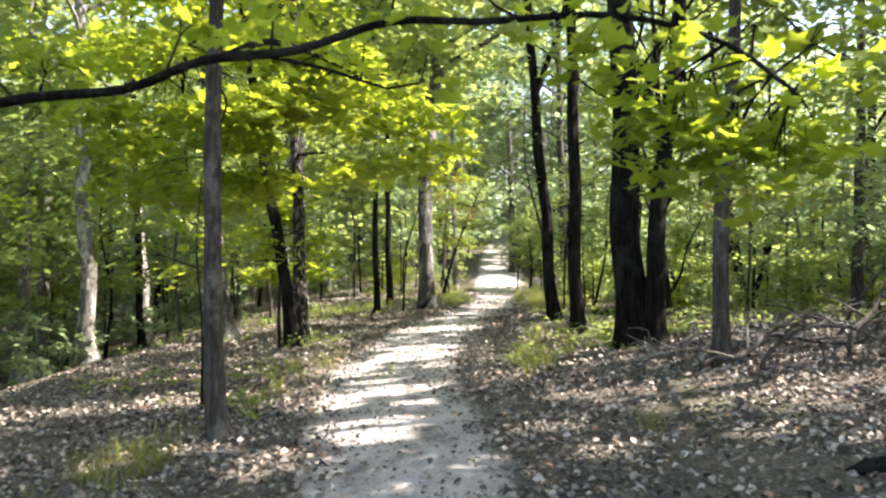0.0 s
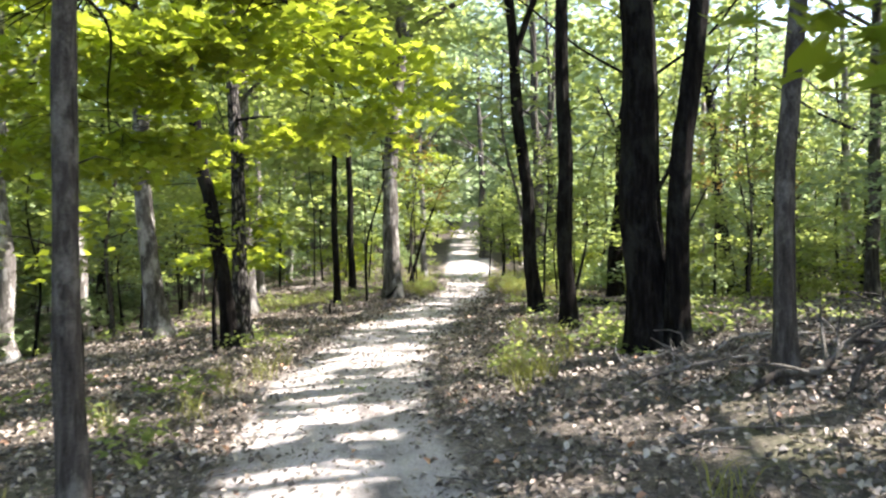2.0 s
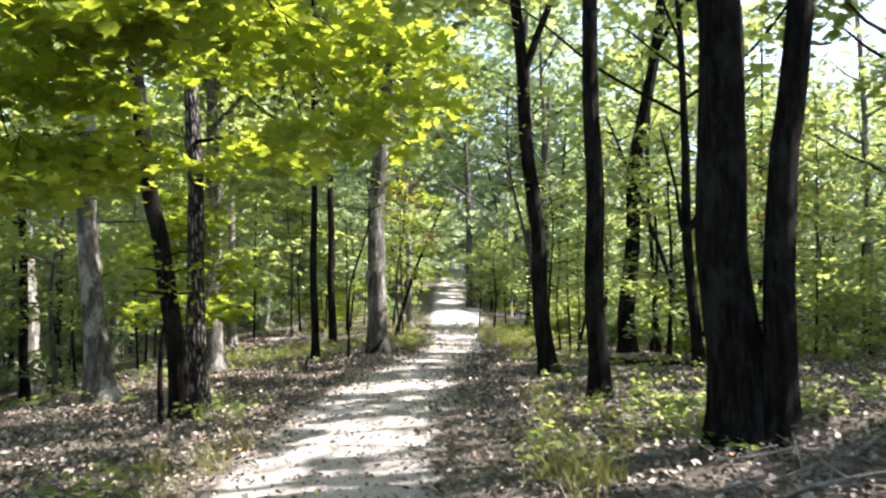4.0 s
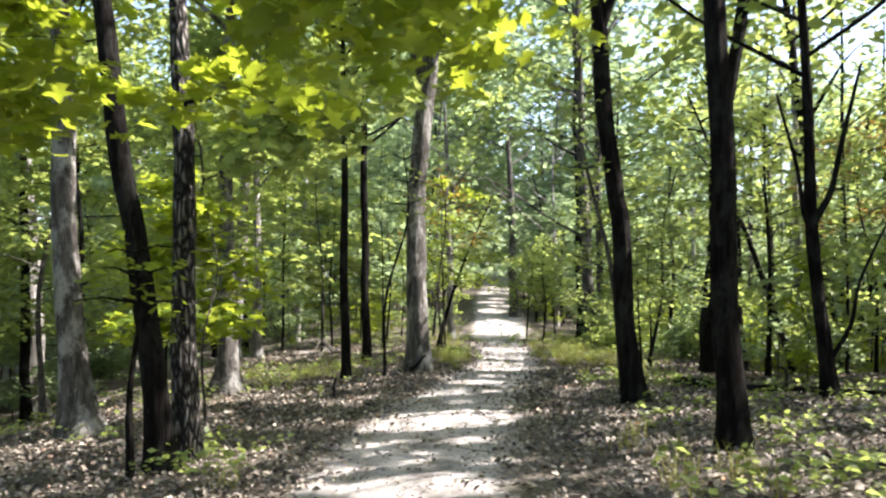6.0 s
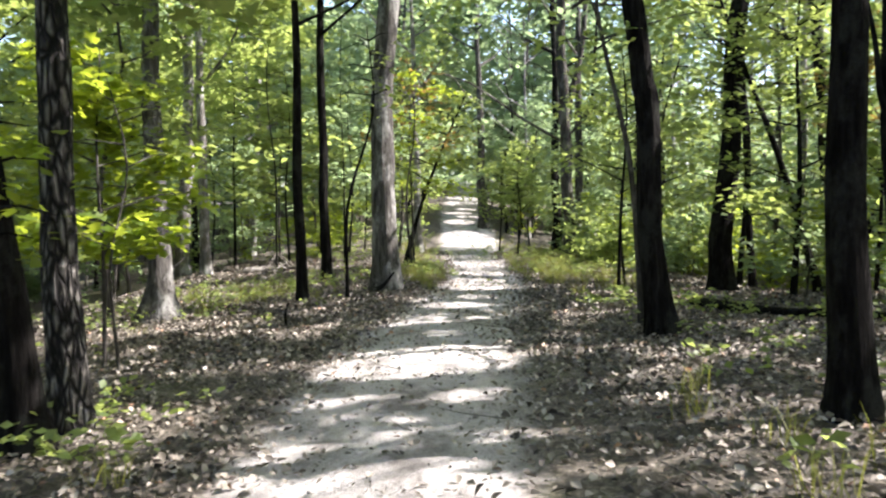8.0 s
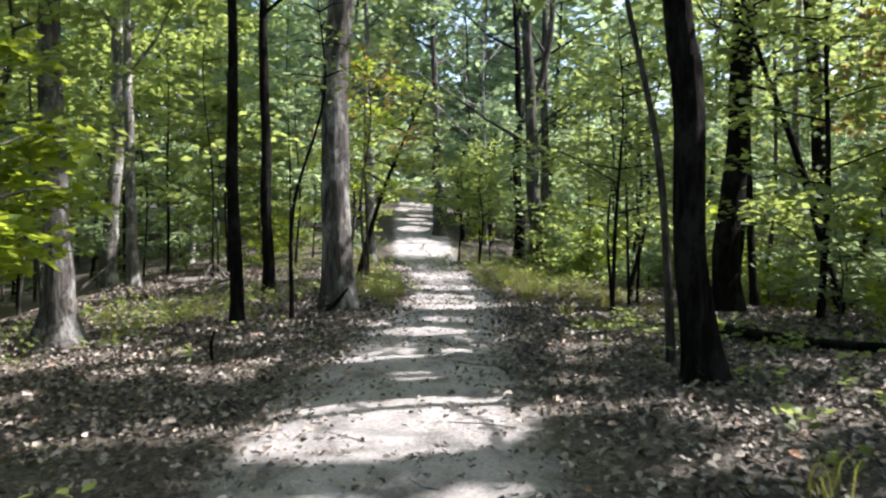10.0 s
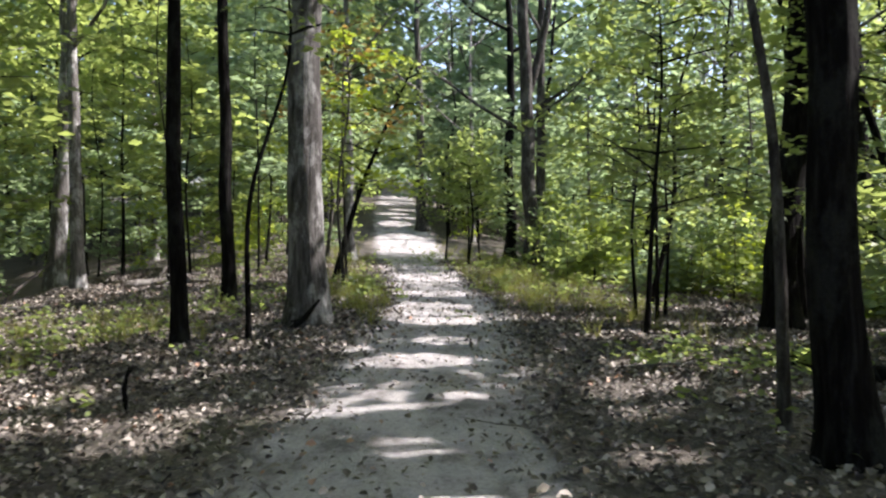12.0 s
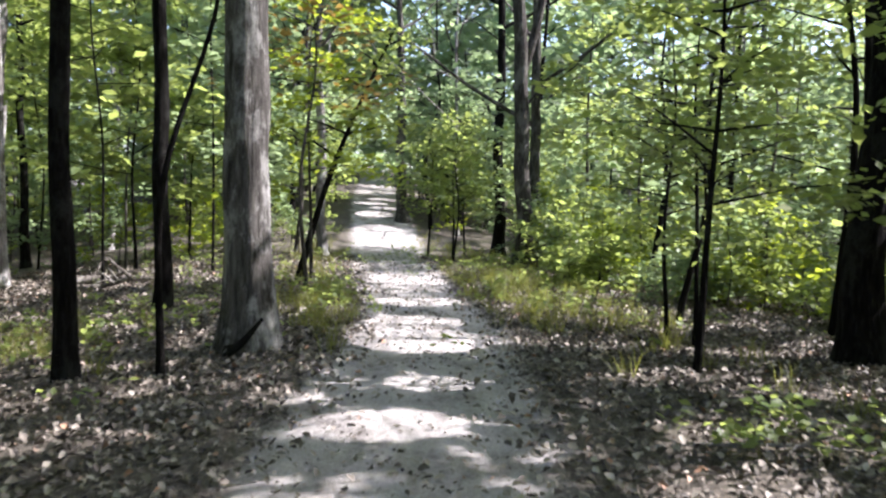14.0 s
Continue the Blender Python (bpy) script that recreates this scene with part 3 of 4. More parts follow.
limb(stout, [(-0.28, 26.4, 6.6), (0.1, 26.4, 7.3), (0.8, 26.4, 7.8), (1.7, 26.3, 8.3), (2.6, 26.3, 9.4)], 0.12, BARK_MOTTLED)
limb(stout, [(-0.4, 26.4, 6.2), (-0.75, 26.4, 7.4), (-0.95, 26.4, 9.0), (-1.4, 26.4, 11.0)], 0.1, BARK_MOTTLED)
limb(leaner, [(2.1, 19.6, 5.2), (2.35, 19.6, 5.9), (2.7, 19.6, 6.9), (2.9, 19.6, 8.5)], 0.075, BARK_SHADE_DARK)
limb(slim, [(4.84, 19.25, 2.5), (5.05, 19.2, 2.9), (5.2, 19.2, 3.5), (5.5, 19.2, 4.6)], 0.05, BARK_SHADE_DARK)
limb(slim, [(4.85, 19.25, 2.2), (4.68, 19.2, 2.6), (4.6, 19.2, 3.2), (4.35, 19.2, 4.2)], 0.04, BARK_SHADE_DARK)
limb(slim, [(4.93, 19.22, 0.6), (5.2, 19.1, 1.1), (5.35, 19.1, 1.7), (5.75, 19.1, 2.5)], 0.035, BARK_SHADE_DARK)
limb(forked, [(5.38, 39.5, 4.4), (5.75, 39.5, 5.6), (6.1, 39.5, 7.4), (6.2, 39.5, 10)], 0.13, BARK_GREY)
limb(forked, [(5.36, 39.5, 3.6), (5.9, 39.4, 4.3), (6.5, 39.3, 4.7), (7.4, 39.2, 5.6)], 0.05, BARK_GREY)

# ---- canopy trees standing round about, which shade the trail ----
KINDS = ((BARK_SHADE_DARK, LEAF_GREEN, "dark-barked tree in the wood"), (BARK_GREY, LEAF_HAZED, "grey-barked tree in the wood"), (BARK_PALE, LEAF_GREEN, "pale-barked tree in the wood"))
# Those at y < 0 stand unseen behind the start, added only for shade.
for gx in np.arange(-27, 34, 5.0):
    for gy in np.arange(-14, 66, 5.5):
        x, y = gx + rng.uniform(-1.8, 1.8), gy + rng.uniform(-1.8, 1.8)
        off = x - float(trail_middle(y))
        if -7.5 < off < 7.5 or (y < 30 and abs(off) < 7.0 + 0.1 * y) or (y > 30 and rng.random() < 0.2) or (x > 9 and 27 < y < 45 and rng.random() < 0.12):
            continue
        bark, leaf, label = KINDS[int(rng.integers(0, 3))]
        h = rng.uniform(10, 16)
        z0 = float(height(x, y))
        tall_tree(x, y, rng.uniform(0.16, 0.4), [(x + rng.uniform(-0.25, 0.25), z0 + 3)], h, bark, leaf, label, "woodland trees", crown=900 if y < 0 else (1500 if y < 27 else 1200) if x > 5 else (1200 if y < 24 else 2700), crown_size=0.3, sides=10, step=0.4, rough=0.05, crown_low=0.4)


def bough(owner, line, r0, bark, leaf, fans, per_fan, size, shape=MAPLE, reach=0.5, sides=10, name="bough"):
    """A low bough of a tree with twigs out to leaf fans at the given places."""
    o = np.array(owner.location)
    q = spline(line, 0.12)
    v, f = tube(q - o, np.linspace(r0, 0.25 * r0 + 0.003, len(q)), sides, 0.08, line[0][0])
    limb = part(name, mesh_from(name, v, f, bark), owner)
    twigs, leaves = [], []
    for c in fans:
        c = np.asarray(c, float)
        p = q[np.argmin(np.linalg.norm(q - c, axis=1))]
        mid = 0.5 * (p + c) + rng.normal(0, 0.05, 3) + (0, 0, 0.08)
        w = spline((p, mid, c), 0.15)
        twigs.append(tube(w - o, np.linspace(0.2 * r0 + 0.002, 0.002, len(w)), 5))
        for k in range(3):
            e = c + rng.normal(0, 0.45 * reach, 3) * (1, 1, 0.4)
            w2 = spline((mid, 0.5 * (mid + e) + (0, 0, 0.04), e), 0.15)
            twigs.append(tube(w2 - o, np.linspace(0.1 * r0 + 0.002, 0.0015, len(w2)), 4))
        leaves.append(spray(c, reach, per_fan, 0.3))
    v, f = joined(twigs)
    tagged(part("twig_spread", mesh_from("twig_spread", v, f, bark), limb), kind="stuff")
    part("foliage", leaf_mesh("foliage", np.vstack(leaves), size, leaf, shape, 0.5, o, gaps=False), limb, "broad lobed yellow-green leaves")


def fans_in(n, lo, hi):
    return [rng.uniform(lo, hi) for _ in range(n)]


# low boughs of the slim tree, hanging over the trail
bough(maple, [(-2.06, 7.9, 3.3), (-1.9, 9.6, 3.9), (-1.5, 11.4, 4.1), (-0.8, 13.2, 4.0)], 0.05, BARK_SHADE_DARK, LEAF_YELLOW, fans_in(16, (-2.4, 11.0, 2.75), (0.15, 13.6, 4.6)), 170, 0.145, reach=0.62)
bough(maple, [(-2.06, 7.9, 3.6), (-2.7, 9.6, 4.0), (-3.4, 11.4, 4.1), (-3.9, 13.0, 3.8)], 0.05, BARK_SHADE_DARK, LEAF_YELLOW, fans_in(16, (-4.7, 10.6, 2.9), (-2.3, 13.2, 4.8)), 170, 0.145, reach=0.65)
bough(maple, [(-2.06, 7.9, 4.2), (-2.2, 9.8, 5.0), (-1.6, 11.8, 5.4)], 0.045, BARK_SHADE_DARK, LEAF_YELLOW, fans_in(14, (-4.0, 10.2, 4.3), (0.3, 13.4, 6.2)), 110, 0.14, reach=0.7)

# maple beside the start, one long bough right across the trail
overhang = tall_tree(-3.7, 5.4, 0.2, [(-3.6, 2.4)], 8, BARK_GREY, LEAF_YELLOW, "young maple with a long bough across the trail", crown=1500, reach=2.2, step=0.08)
bough(overhang, [(-3.62, 5.4, 2.2), (-2.65, 5.2, 2.44), (-1.8, 4.9, 2.46), (-1.3, 4.65, 2.56), (-0.77, 4.5, 2.58), (-0.27, 4.4, 2.7), (0.19, 4.4, 2.7), (0.87, 4.4, 2.73), (1.4, 4.3, 2.56), (1.7, 4.2, 2.3)], 0.038, BARK_SHADE_DARK, LEAF_YELLOW,
      [(0.8, 4.3, 2.5), (1.0, 4.5, 2.35), (1.2, 4.4, 2.2), (1.4, 4.4, 2.3), (1.6, 4.4, 2.15), (1.55, 4.4, 2.55), (1.0, 4.4, 2.65), (0.55, 4.5, 2.7), (-0.2, 4.6, 2.85), (-0.9, 4.7, 2.78), (1.9, 4.3, 2.35), (1.15, 4.5, 2.05), (1.35, 4.4, 1.98), (1.6, 4.3, 1.92), (1.75, 4.5, 2.05), (1.0, 4.6, 2.15), (1.5, 4.6, 2.1), (1.9, 4.4, 2.15), (-1.5, 5.0, 2.8), (-2.4, 5.3, 2.75), (2.1, 4.6, 2.7)], 36, 0.12, reach=0.27)
bough(overhang, [(-0.95, 4.55, 2.57), (-0.6, 4.6, 2.5), (-0.3, 4.7, 2.42), (-0.12, 4.7, 2.45)], 0.013, BARK_SHADE_DARK, LEAF_YELLOW, [(-0.1, 4.75, 2.52), (-0.5, 4.8, 2.62)], 14, 0.11, reach=0.22, name="side_bough")

# ---- slender stems near the trail ----
SLIM = "slender young tree with tiers of green leaves"
sapling(-2.72, 9.8, 2.6, LEAF_YELLOW, "thin dark sapling stem beside a slim tree", n=260, low=0.7, reach=0.6, d=0.04, bark=BARK_SHADE_DARK, sprays=5)
sapling(-2.98, 15.86, 2.3, LEAF_YELLOW, "thin dark sapling at the foot of two trunks", n=130, low=0.7, reach=0.6, d=0.08, bark=BARK_SHADE_DARK)
sapling(-1.16, 25.3, 4.6, LEAF_GREEN, "crooked thin dark stem beside a stout pale trunk", n=200, low=0.75, reach=0.8, d=0.075, bark=BARK_SHADE_DARK, lean=0.5)
sapling(3.46, 25.0, 4.2, LEAF_GREEN, "thin dark stem under a spreading leafy head", n=2200, low=0.36, reach=1.5, d=0.07, bark=BARK_SHADE_DARK, sprays=14)
sapling(5.0, 28.8, 4.8, LEAF_GREEN, SLIM, n=1700, low=0.35, reach=1.4, d=0.1, bark=BARK_SHADE_DARK, lean=0.6, sprays=14)
for x, y, top in ((3.55, 42.0, 3.4), (3.95, 40.2, 3.8), (4.2, 41.6, 3.2), (4.9, 43.5, 4.2), (0.6, 44.5, 3.6)):
    sapling(x, y, top, LEAF_GREEN, "thin-stemmed young tree in sun beside the far trail", n=900, low=0.4, reach=1.1, d=0.07, bark=BARK_SHADE_DARK, size=0.15)
for x, y, top in ((4.2, 27.3, 3.6), (4.72, 27.5, 3.2), (4.4, 27.0, 4.2)):
    sapling(x, y, top, LEAF_GREEN, "thin dark stem in a loose clump of young trees", n=1000, low=0.42, reach=1.3, d=0.06, bark=BARK_SHADE_DARK)
sapling(2.45, 20.15, 5.2, LEAF_GREEN, "curved pale thin stem leaning over the trail", n=900, low=0.62, reach=1.1, d=0.085, bark=BARK_GREY, lean=-0.6)
sapling(-0.05, 33.2, 4.6, LEAF_GREEN, "dark stem leaning far over towards the trail", n=1100, low=0.45, reach=1.3, d=0.14, bark=BARK_SHADE_DARK, lean=1.75, size=0.14)
sapling(6.8, 24.6, 5.5, LEAF_GREEN, "dark thin stem leaning steeply towards the trail", n=700, low=0.6, reach=1.2, d=0.15, bark=BARK_SHADE_DARK, lean=-2.0)
sapling(-3.5, 19.9, 3.4, LEAF_YELLOW, "sunlit maple sapling with yellow-green leaves", n=1300, low=0.36, reach=1.0, d=0.05, shape=MAPLE, size=0.15)
sapling(11.0, 31.2, 5.5, LEAF_GREEN, "stem leaning out from the foot of a trunk", n=600, low=0.6, reach=1.4, d=0.2, bark=BARK_SHADE_DARK, lean=1.8)
sapling(9.6, 27.0, 6.0, LEAF_RUST, "young tree with leaves turning rust and yellow", n=1500, low=0.5, reach=1.5, d=0.1, bark=BARK_SHADE_DARK, size=0.15)
sapling(0.1, 31.5, 5.2, LEAF_RUST, "young tree with leaves turning rust and yellow", n=380, low=0.6, reach=1.3, d=0.07, size=0.14)
sapling(0.2, 33.0, 5.0, LEAF_YELLOW, SLIM, n=1500, low=0.3, reach=1.5, d=0.07, size=0.15)

# ---- understorey on both sides ----
LEAFY = (LEAF_GREEN, LEAF_GREEN, LEAF_YELLOW, LEAF_HAZED)
for gx in np.arange(-24, 32, 2.9):
    for gy in np.arange(9, 68, 3.1):
        x, y = gx + rng.uniform(-1.2, 1.2), gy + rng.uniform(-1.2, 1.2)
        off = x - float(trail_middle(y))
        room = 6.3 if y < 22 else (4.6 if y < 34 else 3.4)
        if -0.95 * room + (0.8 if y < 22 else 0.6) < off < room or abs(off) > 8 + 0.5 * y or (y > 40 and rng.random() < 0.3):
            continue
        sight_lines = ((y < 41, x + 0.4 + 0.284 * (y - 15), 1.4), (y < 23.5, x + 0.409 * y, 1.1), (y < 32, x + 0.344 * y, 0.9))
        if any(near and abs(gap) < wide for near, gap, wide in sight_lines):
            continue
        tall = rng.uniform(4.5, 8.0)
        far_off = y > 34 or abs(off) > 13
        kinds = (LEAF_GREEN, LEAF_HAZED, LEAF_GREEN, LEAF_HAZED) if off > 0 else LEAFY if y < 24 else (LEAF_GREEN, LEAF_GREEN, LEAF_HAZED, LEAF_GREEN)
        leaf = kinds[int(rng.integers(0, 4))] if y < 40 else LEAFY[int(rng.integers(0, 2)) * 3]
        sapling(x, y, tall, leaf, "leafy understorey tree in the wood", n=1250 if far_off else 2200, size=0.225 if far_off else 0.155, low=0.3 if off < 0 and y < 44 else 0.2, reach=rng.uniform(1.5, 2.1), d=rng.uniform(0.06, 0.13), bark=(BARK_SHADE_DARK, BARK_GREY)[int(rng.integers(0, 2))], sprays=15, category="tree", name="understorey_tree")
for k in range(95):
    y = rng.uniform(21, 62)
    side = rng.choice((-1, 1))
    off = side * rng.uniform(2.6 if y > 27 else 4.0, 12)
    x = float(trail_middle(y)) + off
    if (abs(x + 0.5) < 1.2 and abs(y - 26.4) < 2.5) or (side < 0 and y < 40):
        continue
    sapling(x, y, rng.uniform(1.0, 2.4), LEAFY[int(rng.integers(0, 4))], "low leafy shrub on the forest floor", "low shrubs", n=420, size=0.15, low=0.12, reach=rng.uniform(0.6, 1.1), d=0.03, sprays=7, category="shrub", name="shrub")


for k in range(58):
    y = rng.uniform(27.5, 42)
    x = float(trail_middle(y)) + rng.uniform(3.4, 10.5)
    if abs(x - 5.5) < 0.8 and y < 28.5:
        continue
    sapling(x, y, rng.uniform(0.9, 2.3), (LEAF_GREEN, LEAF_GREEN, LEAF_YELLOW, LEAF_HAZED)[k % 4], "low leafy shrub on the forest floor", "low shrubs", n=560, size=0.13, low=0.06, reach=rng.uniform(0.7, 1.15), d=0.03, sprays=9, category="shrub", name="shrub")
# Shrubs added to cover the hollow's brown ground and stand in for its shade.
for k in range(46):
    x, y = rng.uniform(-22, -9.5), rng.uniform(19, 44)
    sapling(x, y, rng.uniform(1.0, 2.6), LEAF_HAZED, "low leafy shrub added in the hollow to deepen its shade", "low shrubs", n=420, size=0.22, low=0.1, reach=rng.uniform(0.9, 1.5), d=0.03, sprays=7, category="shrub", name="shrub")
for k in range(22):
    y = rng.uniform(54, 78)
    x = float(trail_middle(y)) + rng.choice((-1, 1)) * rng.uniform(1.9, 6)
    sapling(x, y, rng.uniform(4.5, 8.5), LEAF_HAZED, "leafy tree closing over the far trail", n=1000, size=0.26, low=0.3, reach=2.2, d=rng.uniform(0.08, 0.2), bark=BARK_SHADE_DARK, sprays=14, category="tree", name="understorey_tree")


for k, y in enumerate(np.arange(37, 80, 3.4)):
    side = 1 if k % 2 else -1
    if side < 0 and y < 46:
        continue
    x = float(trail_middle(y)) + side * rng.uniform(2.7, 5.0)
    z0 = float(height(x, y))
    tall_tree(x, y, rng.uniform(0.2, 0.36), [(x + rng.uniform(-0.3, 0.3), z0 + 3)], rng.uniform(11, 15), KINDS[k % 3][0], LEAF_HAZED, "tall tree arching over the far trail", "trees over the far trail", crown=1500, crown_size=0.34, sides=12, step=0.3, rough=0.05, crown_low=0.3, reach=4.6)


# ---- far woods ----
def far_woods():
    """The wood going on in the distance: masses of leaves in ragged tiers."""
    spots = []
    for k in range(700):
        a, r = radians(rng.uniform(-62, 68)), rng.uniform(64, 108)
        x, y = r * math.sin(a), r * math.cos(a)
        up = rng.uniform(0.3, 22) if abs(a) < 0.5 else rng.uniform(0.3, 17)
        if abs(x - float(trail_middle(y))) < 3.4 and y < 92 and up < 5.5:
            continue
        z = float(height(x, y)) + up
        spots.append(cloud((x, y, z), (3.2, 3.2, 1.7), 110))
    for k in range(230):
        a, r = radians(rng.uniform(-8, 16)), rng.uniform(60, 95)
        x, y = r * math.sin(a), r * math.cos(a)
        z = float(height(x, y)) + rng.uniform(5.0, 27)
        spots.append(cloud((x, y, z), (3.2, 3.2, 1.9), 110))
    for k in range(60):
        x, y = rng.uniform(-14, 26), rng.uniform(88, 104)
        spots.append(cloud((x, y, float(height(x, y)) + rng.uniform(0.5, 6)), (3, 3, 1.9), 110))
    ob = new("far_woods", leaf_mesh("far_woods", np.vstack(spots), 0.75, LEAF_HAZED))
    return tagged(ob, "distant green wood closing the view, leaf colour paled for haze", "woods", kind="stuff")


far_woods()
for gx in np.arange(-75, 95, 7.0):
    for gy in (70, 79, 90):
        x, y = gx + rng.uniform(-2.5, 2.5), gy + rng.uniform(-3, 3)
        if abs(x - float(trail_middle(y))) < 2.0:
            continue
        z0 = float(height(x, y))
        tall_tree(x, y, rng.uniform(0.25, 0.5), [(x + rng.uniform(-0.3, 0.3), z0 + 3)], rng.uniform(12, 17), BARK_GREY, LEAF_HAZED, "grey tree in the distance", "distant trees", crown=700, crown_size=0.6, sides=8, step=0.8, rough=0, crown_low=0.25, reach=4)


# ---- forest floor ----
def scatter(n, x0, x1, y0, y1, on_trail):
    """Random places on the ground, thin on the trail."""
    y = y0 + (y1 - y0) * rng.uniform(0, 1, n) ** 1.2
    x = rng.uniform(x0, x1, n) + trail_middle(y)
    off = np.abs(x - trail_middle(y)) / np.interp(y, TRAIL_Y, TRAIL_W)
    keep = rng.uniform(0, 1, n) < on_trail + (1 - on_trail) * ease(0.65, 1.4, off + rng.normal(0, 0.2, n))
    return x[keep], y[keep]


def litter():
    x, y = scatter(320000, -9, 9, 2.5, 42, 0.035)
    patchy = np.array([noise.noise((a * 0.8, b * 0.8, 5.0)) for a, b in zip(x, y)])
    keep = rng.uniform(-0.9, 0.45, len(x)) < patchy + 0.35 * ease(14, 19, y)
    x, y = x[keep], y[keep]
    z = height(x, y) + 0.012 + rng.uniform(0, 0.035, len(x))
    at = np.stack((x, y, z), 1)
    for near, size, shape in ((y < 23, 0.047, OVAL), (y >= 23, 0.055, RHOMB)):
        ob = new("leaf_litter", leaf_mesh("leaf_litter", at[near], size, DRY, shape, 0.62, gaps=False, curl=0.8, spread=0.7))
        tagged(ob, "dry brown and tan fallen leaves on the ground", "leaf litter", kind="stuff")


def crumbs():
    """Leaf fragments and bits of bark trodden into the trail."""
    y = 3 + 36 * rng.uniform(0, 1, 8000) ** 1.3
    x = trail_middle(y) + rng.normal(0, 0.65, len(y)) * np.interp(y, TRAIL_Y, TRAIL_W)
    patchy = np.array([noise.noise((a * 2.1, b * 1.5, 9.0)) for a, b in zip(x, y)])
    keep = rng.uniform(-0.6, 0.6, len(x)) < patchy
    x, y = x[keep], y[keep]
    z = height(x, y) + 0.016 + rng.uniform(0, 0.012, len(x))
    ob = new("leaf_crumbs", leaf_mesh("leaf_crumbs", np.stack((x, y, z), 1), 0.034, DRY, OVAL, 0.4, gaps=False, curl=0.7, spread=0.7))
    return tagged(ob, "brown leaf fragments trodden into the dusty trail", "leaf litter", kind="stuff")


def seedlings():
    """Low green plants in loose patches."""
    spots = []
    for cx, cy, rx, ry, n in ((2.9, 12.2, 1.2, 0.8, 80), (3.6, 22.3, 0.8, 0.6, 24), (2.8, 13.4, 1.1, 1.2, 60), (3.4, 17.5, 1.3, 1.4, 35), (2.6, 22.6, 0.6, 0.8, 14), (3.3, 21.3, 0.9, 1.0, 12), (-3.6, 26.5, 1.6, 2.5, 110), (-2.4, 29, 1.2, 2.5, 70), (0.35, 30.5, 0.6, 3.5, 70),
                              (3.9, 32, 1.3, 4, 110), (-2.6, 17.0, 0.5, 0.5, 20), (-2.1, 9.2, 0.5, 0.8, 18), (1.2, 12.0, 0.4, 1.2, 16), (-3.2, 11.5, 1.5, 1.5, 35), (5.5, 20, 2, 3, 90), (-5.5, 22, 2, 4, 90), (4.5, 40, 2, 6, 120), (-1.5, 40, 2, 6, 120), (6.5, 12.5, 1.5, 2, 60), (2.9, 15.6, 0.3, 0.3, 6), (-2.35, 15.7, 0.35, 0.3, 14), (2.7, 19.3, 0.4, 0.4, 4)):
        for k in range(n):
            x, y = cx + rx * rng.normal(0, 0.6), cy + ry * rng.normal(0, 0.6)
            tall = rng.uniform(0.08, 0.34)
            m = int(rng.integers(5, 11))
            spots.append(np.stack((x + rng.normal(0, 0.07, m), y + rng.normal(0, 0.07, m), float(height(x, y)) + tall * rng.uniform(0.4, 1, m)), 1))
    ob = new("seedlings", leaf_mesh("seedlings", np.vstack(spots), 0.085, LEAF_GREEN, RHOMB, 0.45, gaps=False))
    return tagged(ob, "low green seedlings scattered on the forest floor", "ground plants", kind="stuff")


def grass():
    """Thin yellow-green blades along the verges."""
    xs, ys = [], []
    for cx, cy, rx, ry, n in ((3.5, 31, 0.8, 4, 2600), (4.5, 35, 1.3, 4, 1600), (0.2, 31, 0.4, 4, 1300), (1.6, 14.5, 0.4, 3.0, 220), (1.3, 11.2, 0.35, 0.9, 240), (-2.5, 6.6, 0.4, 0.5, 260), (-3.5, 27, 1.5, 2.5, 900), (-2.1, 12, 0.5, 2.0, 260), (0.4, 42, 0.6, 6, 900), (4.8, 45, 0.8, 6, 900)):
        tufts = max(4, n // 22)
        tx, ty = cx + rx * rng.normal(0, 0.7, tufts), cy + ry * rng.normal(0, 0.7, tufts)
        pick = rng.integers(0, tufts, n)
        xs.append(tx[pick] + rng.normal(0, 0.06, n))
        ys.append(ty[pick] + rng.normal(0, 0.06, n))
    x, y = np.concatenate(xs), np.concatenate(ys)
    verge = np.abs(x - trail_middle(y)) > 1.05 * np.interp(y, TRAIL_Y, TRAIL_W)
    x, y = x[verge], y[verge]
    n = len(x)
    base = np.stack((x, y, height(x, y) - 0.01), 1)
    a = rng.uniform(0, 2 * math.pi, n)
    side = np.stack((np.cos(a), np.sin(a), np.zeros(n)), 1) * 0.004
    lean = np.stack((rng.normal(0, 0.35, n), rng.normal(0, 0.35, n), np.ones(n)), 1) * rng.uniform(0.12, 0.38, n)[:, None]
    mid, tip = base + 0.55 * lean + (0, 0, 0.02), base + lean * (1.5, 1.5, 0.92)
    verts = np.stack((base - side, base + side, mid + side * 0.8, mid - side * 0.8, tip), 1).reshape(-1, 3)
    faces = []
    for k in range(n):
        faces += [(5 * k, 5 * k + 1, 5 * k + 2, 5 * k + 3), (5 * k + 3, 5 * k + 2, 5 * k + 4)]
    return tagged(new("grass", mesh_from("grass", verts, faces, GRASS)), "thin yellow-green grass along the trail's verges", "grass", kind="stuff")


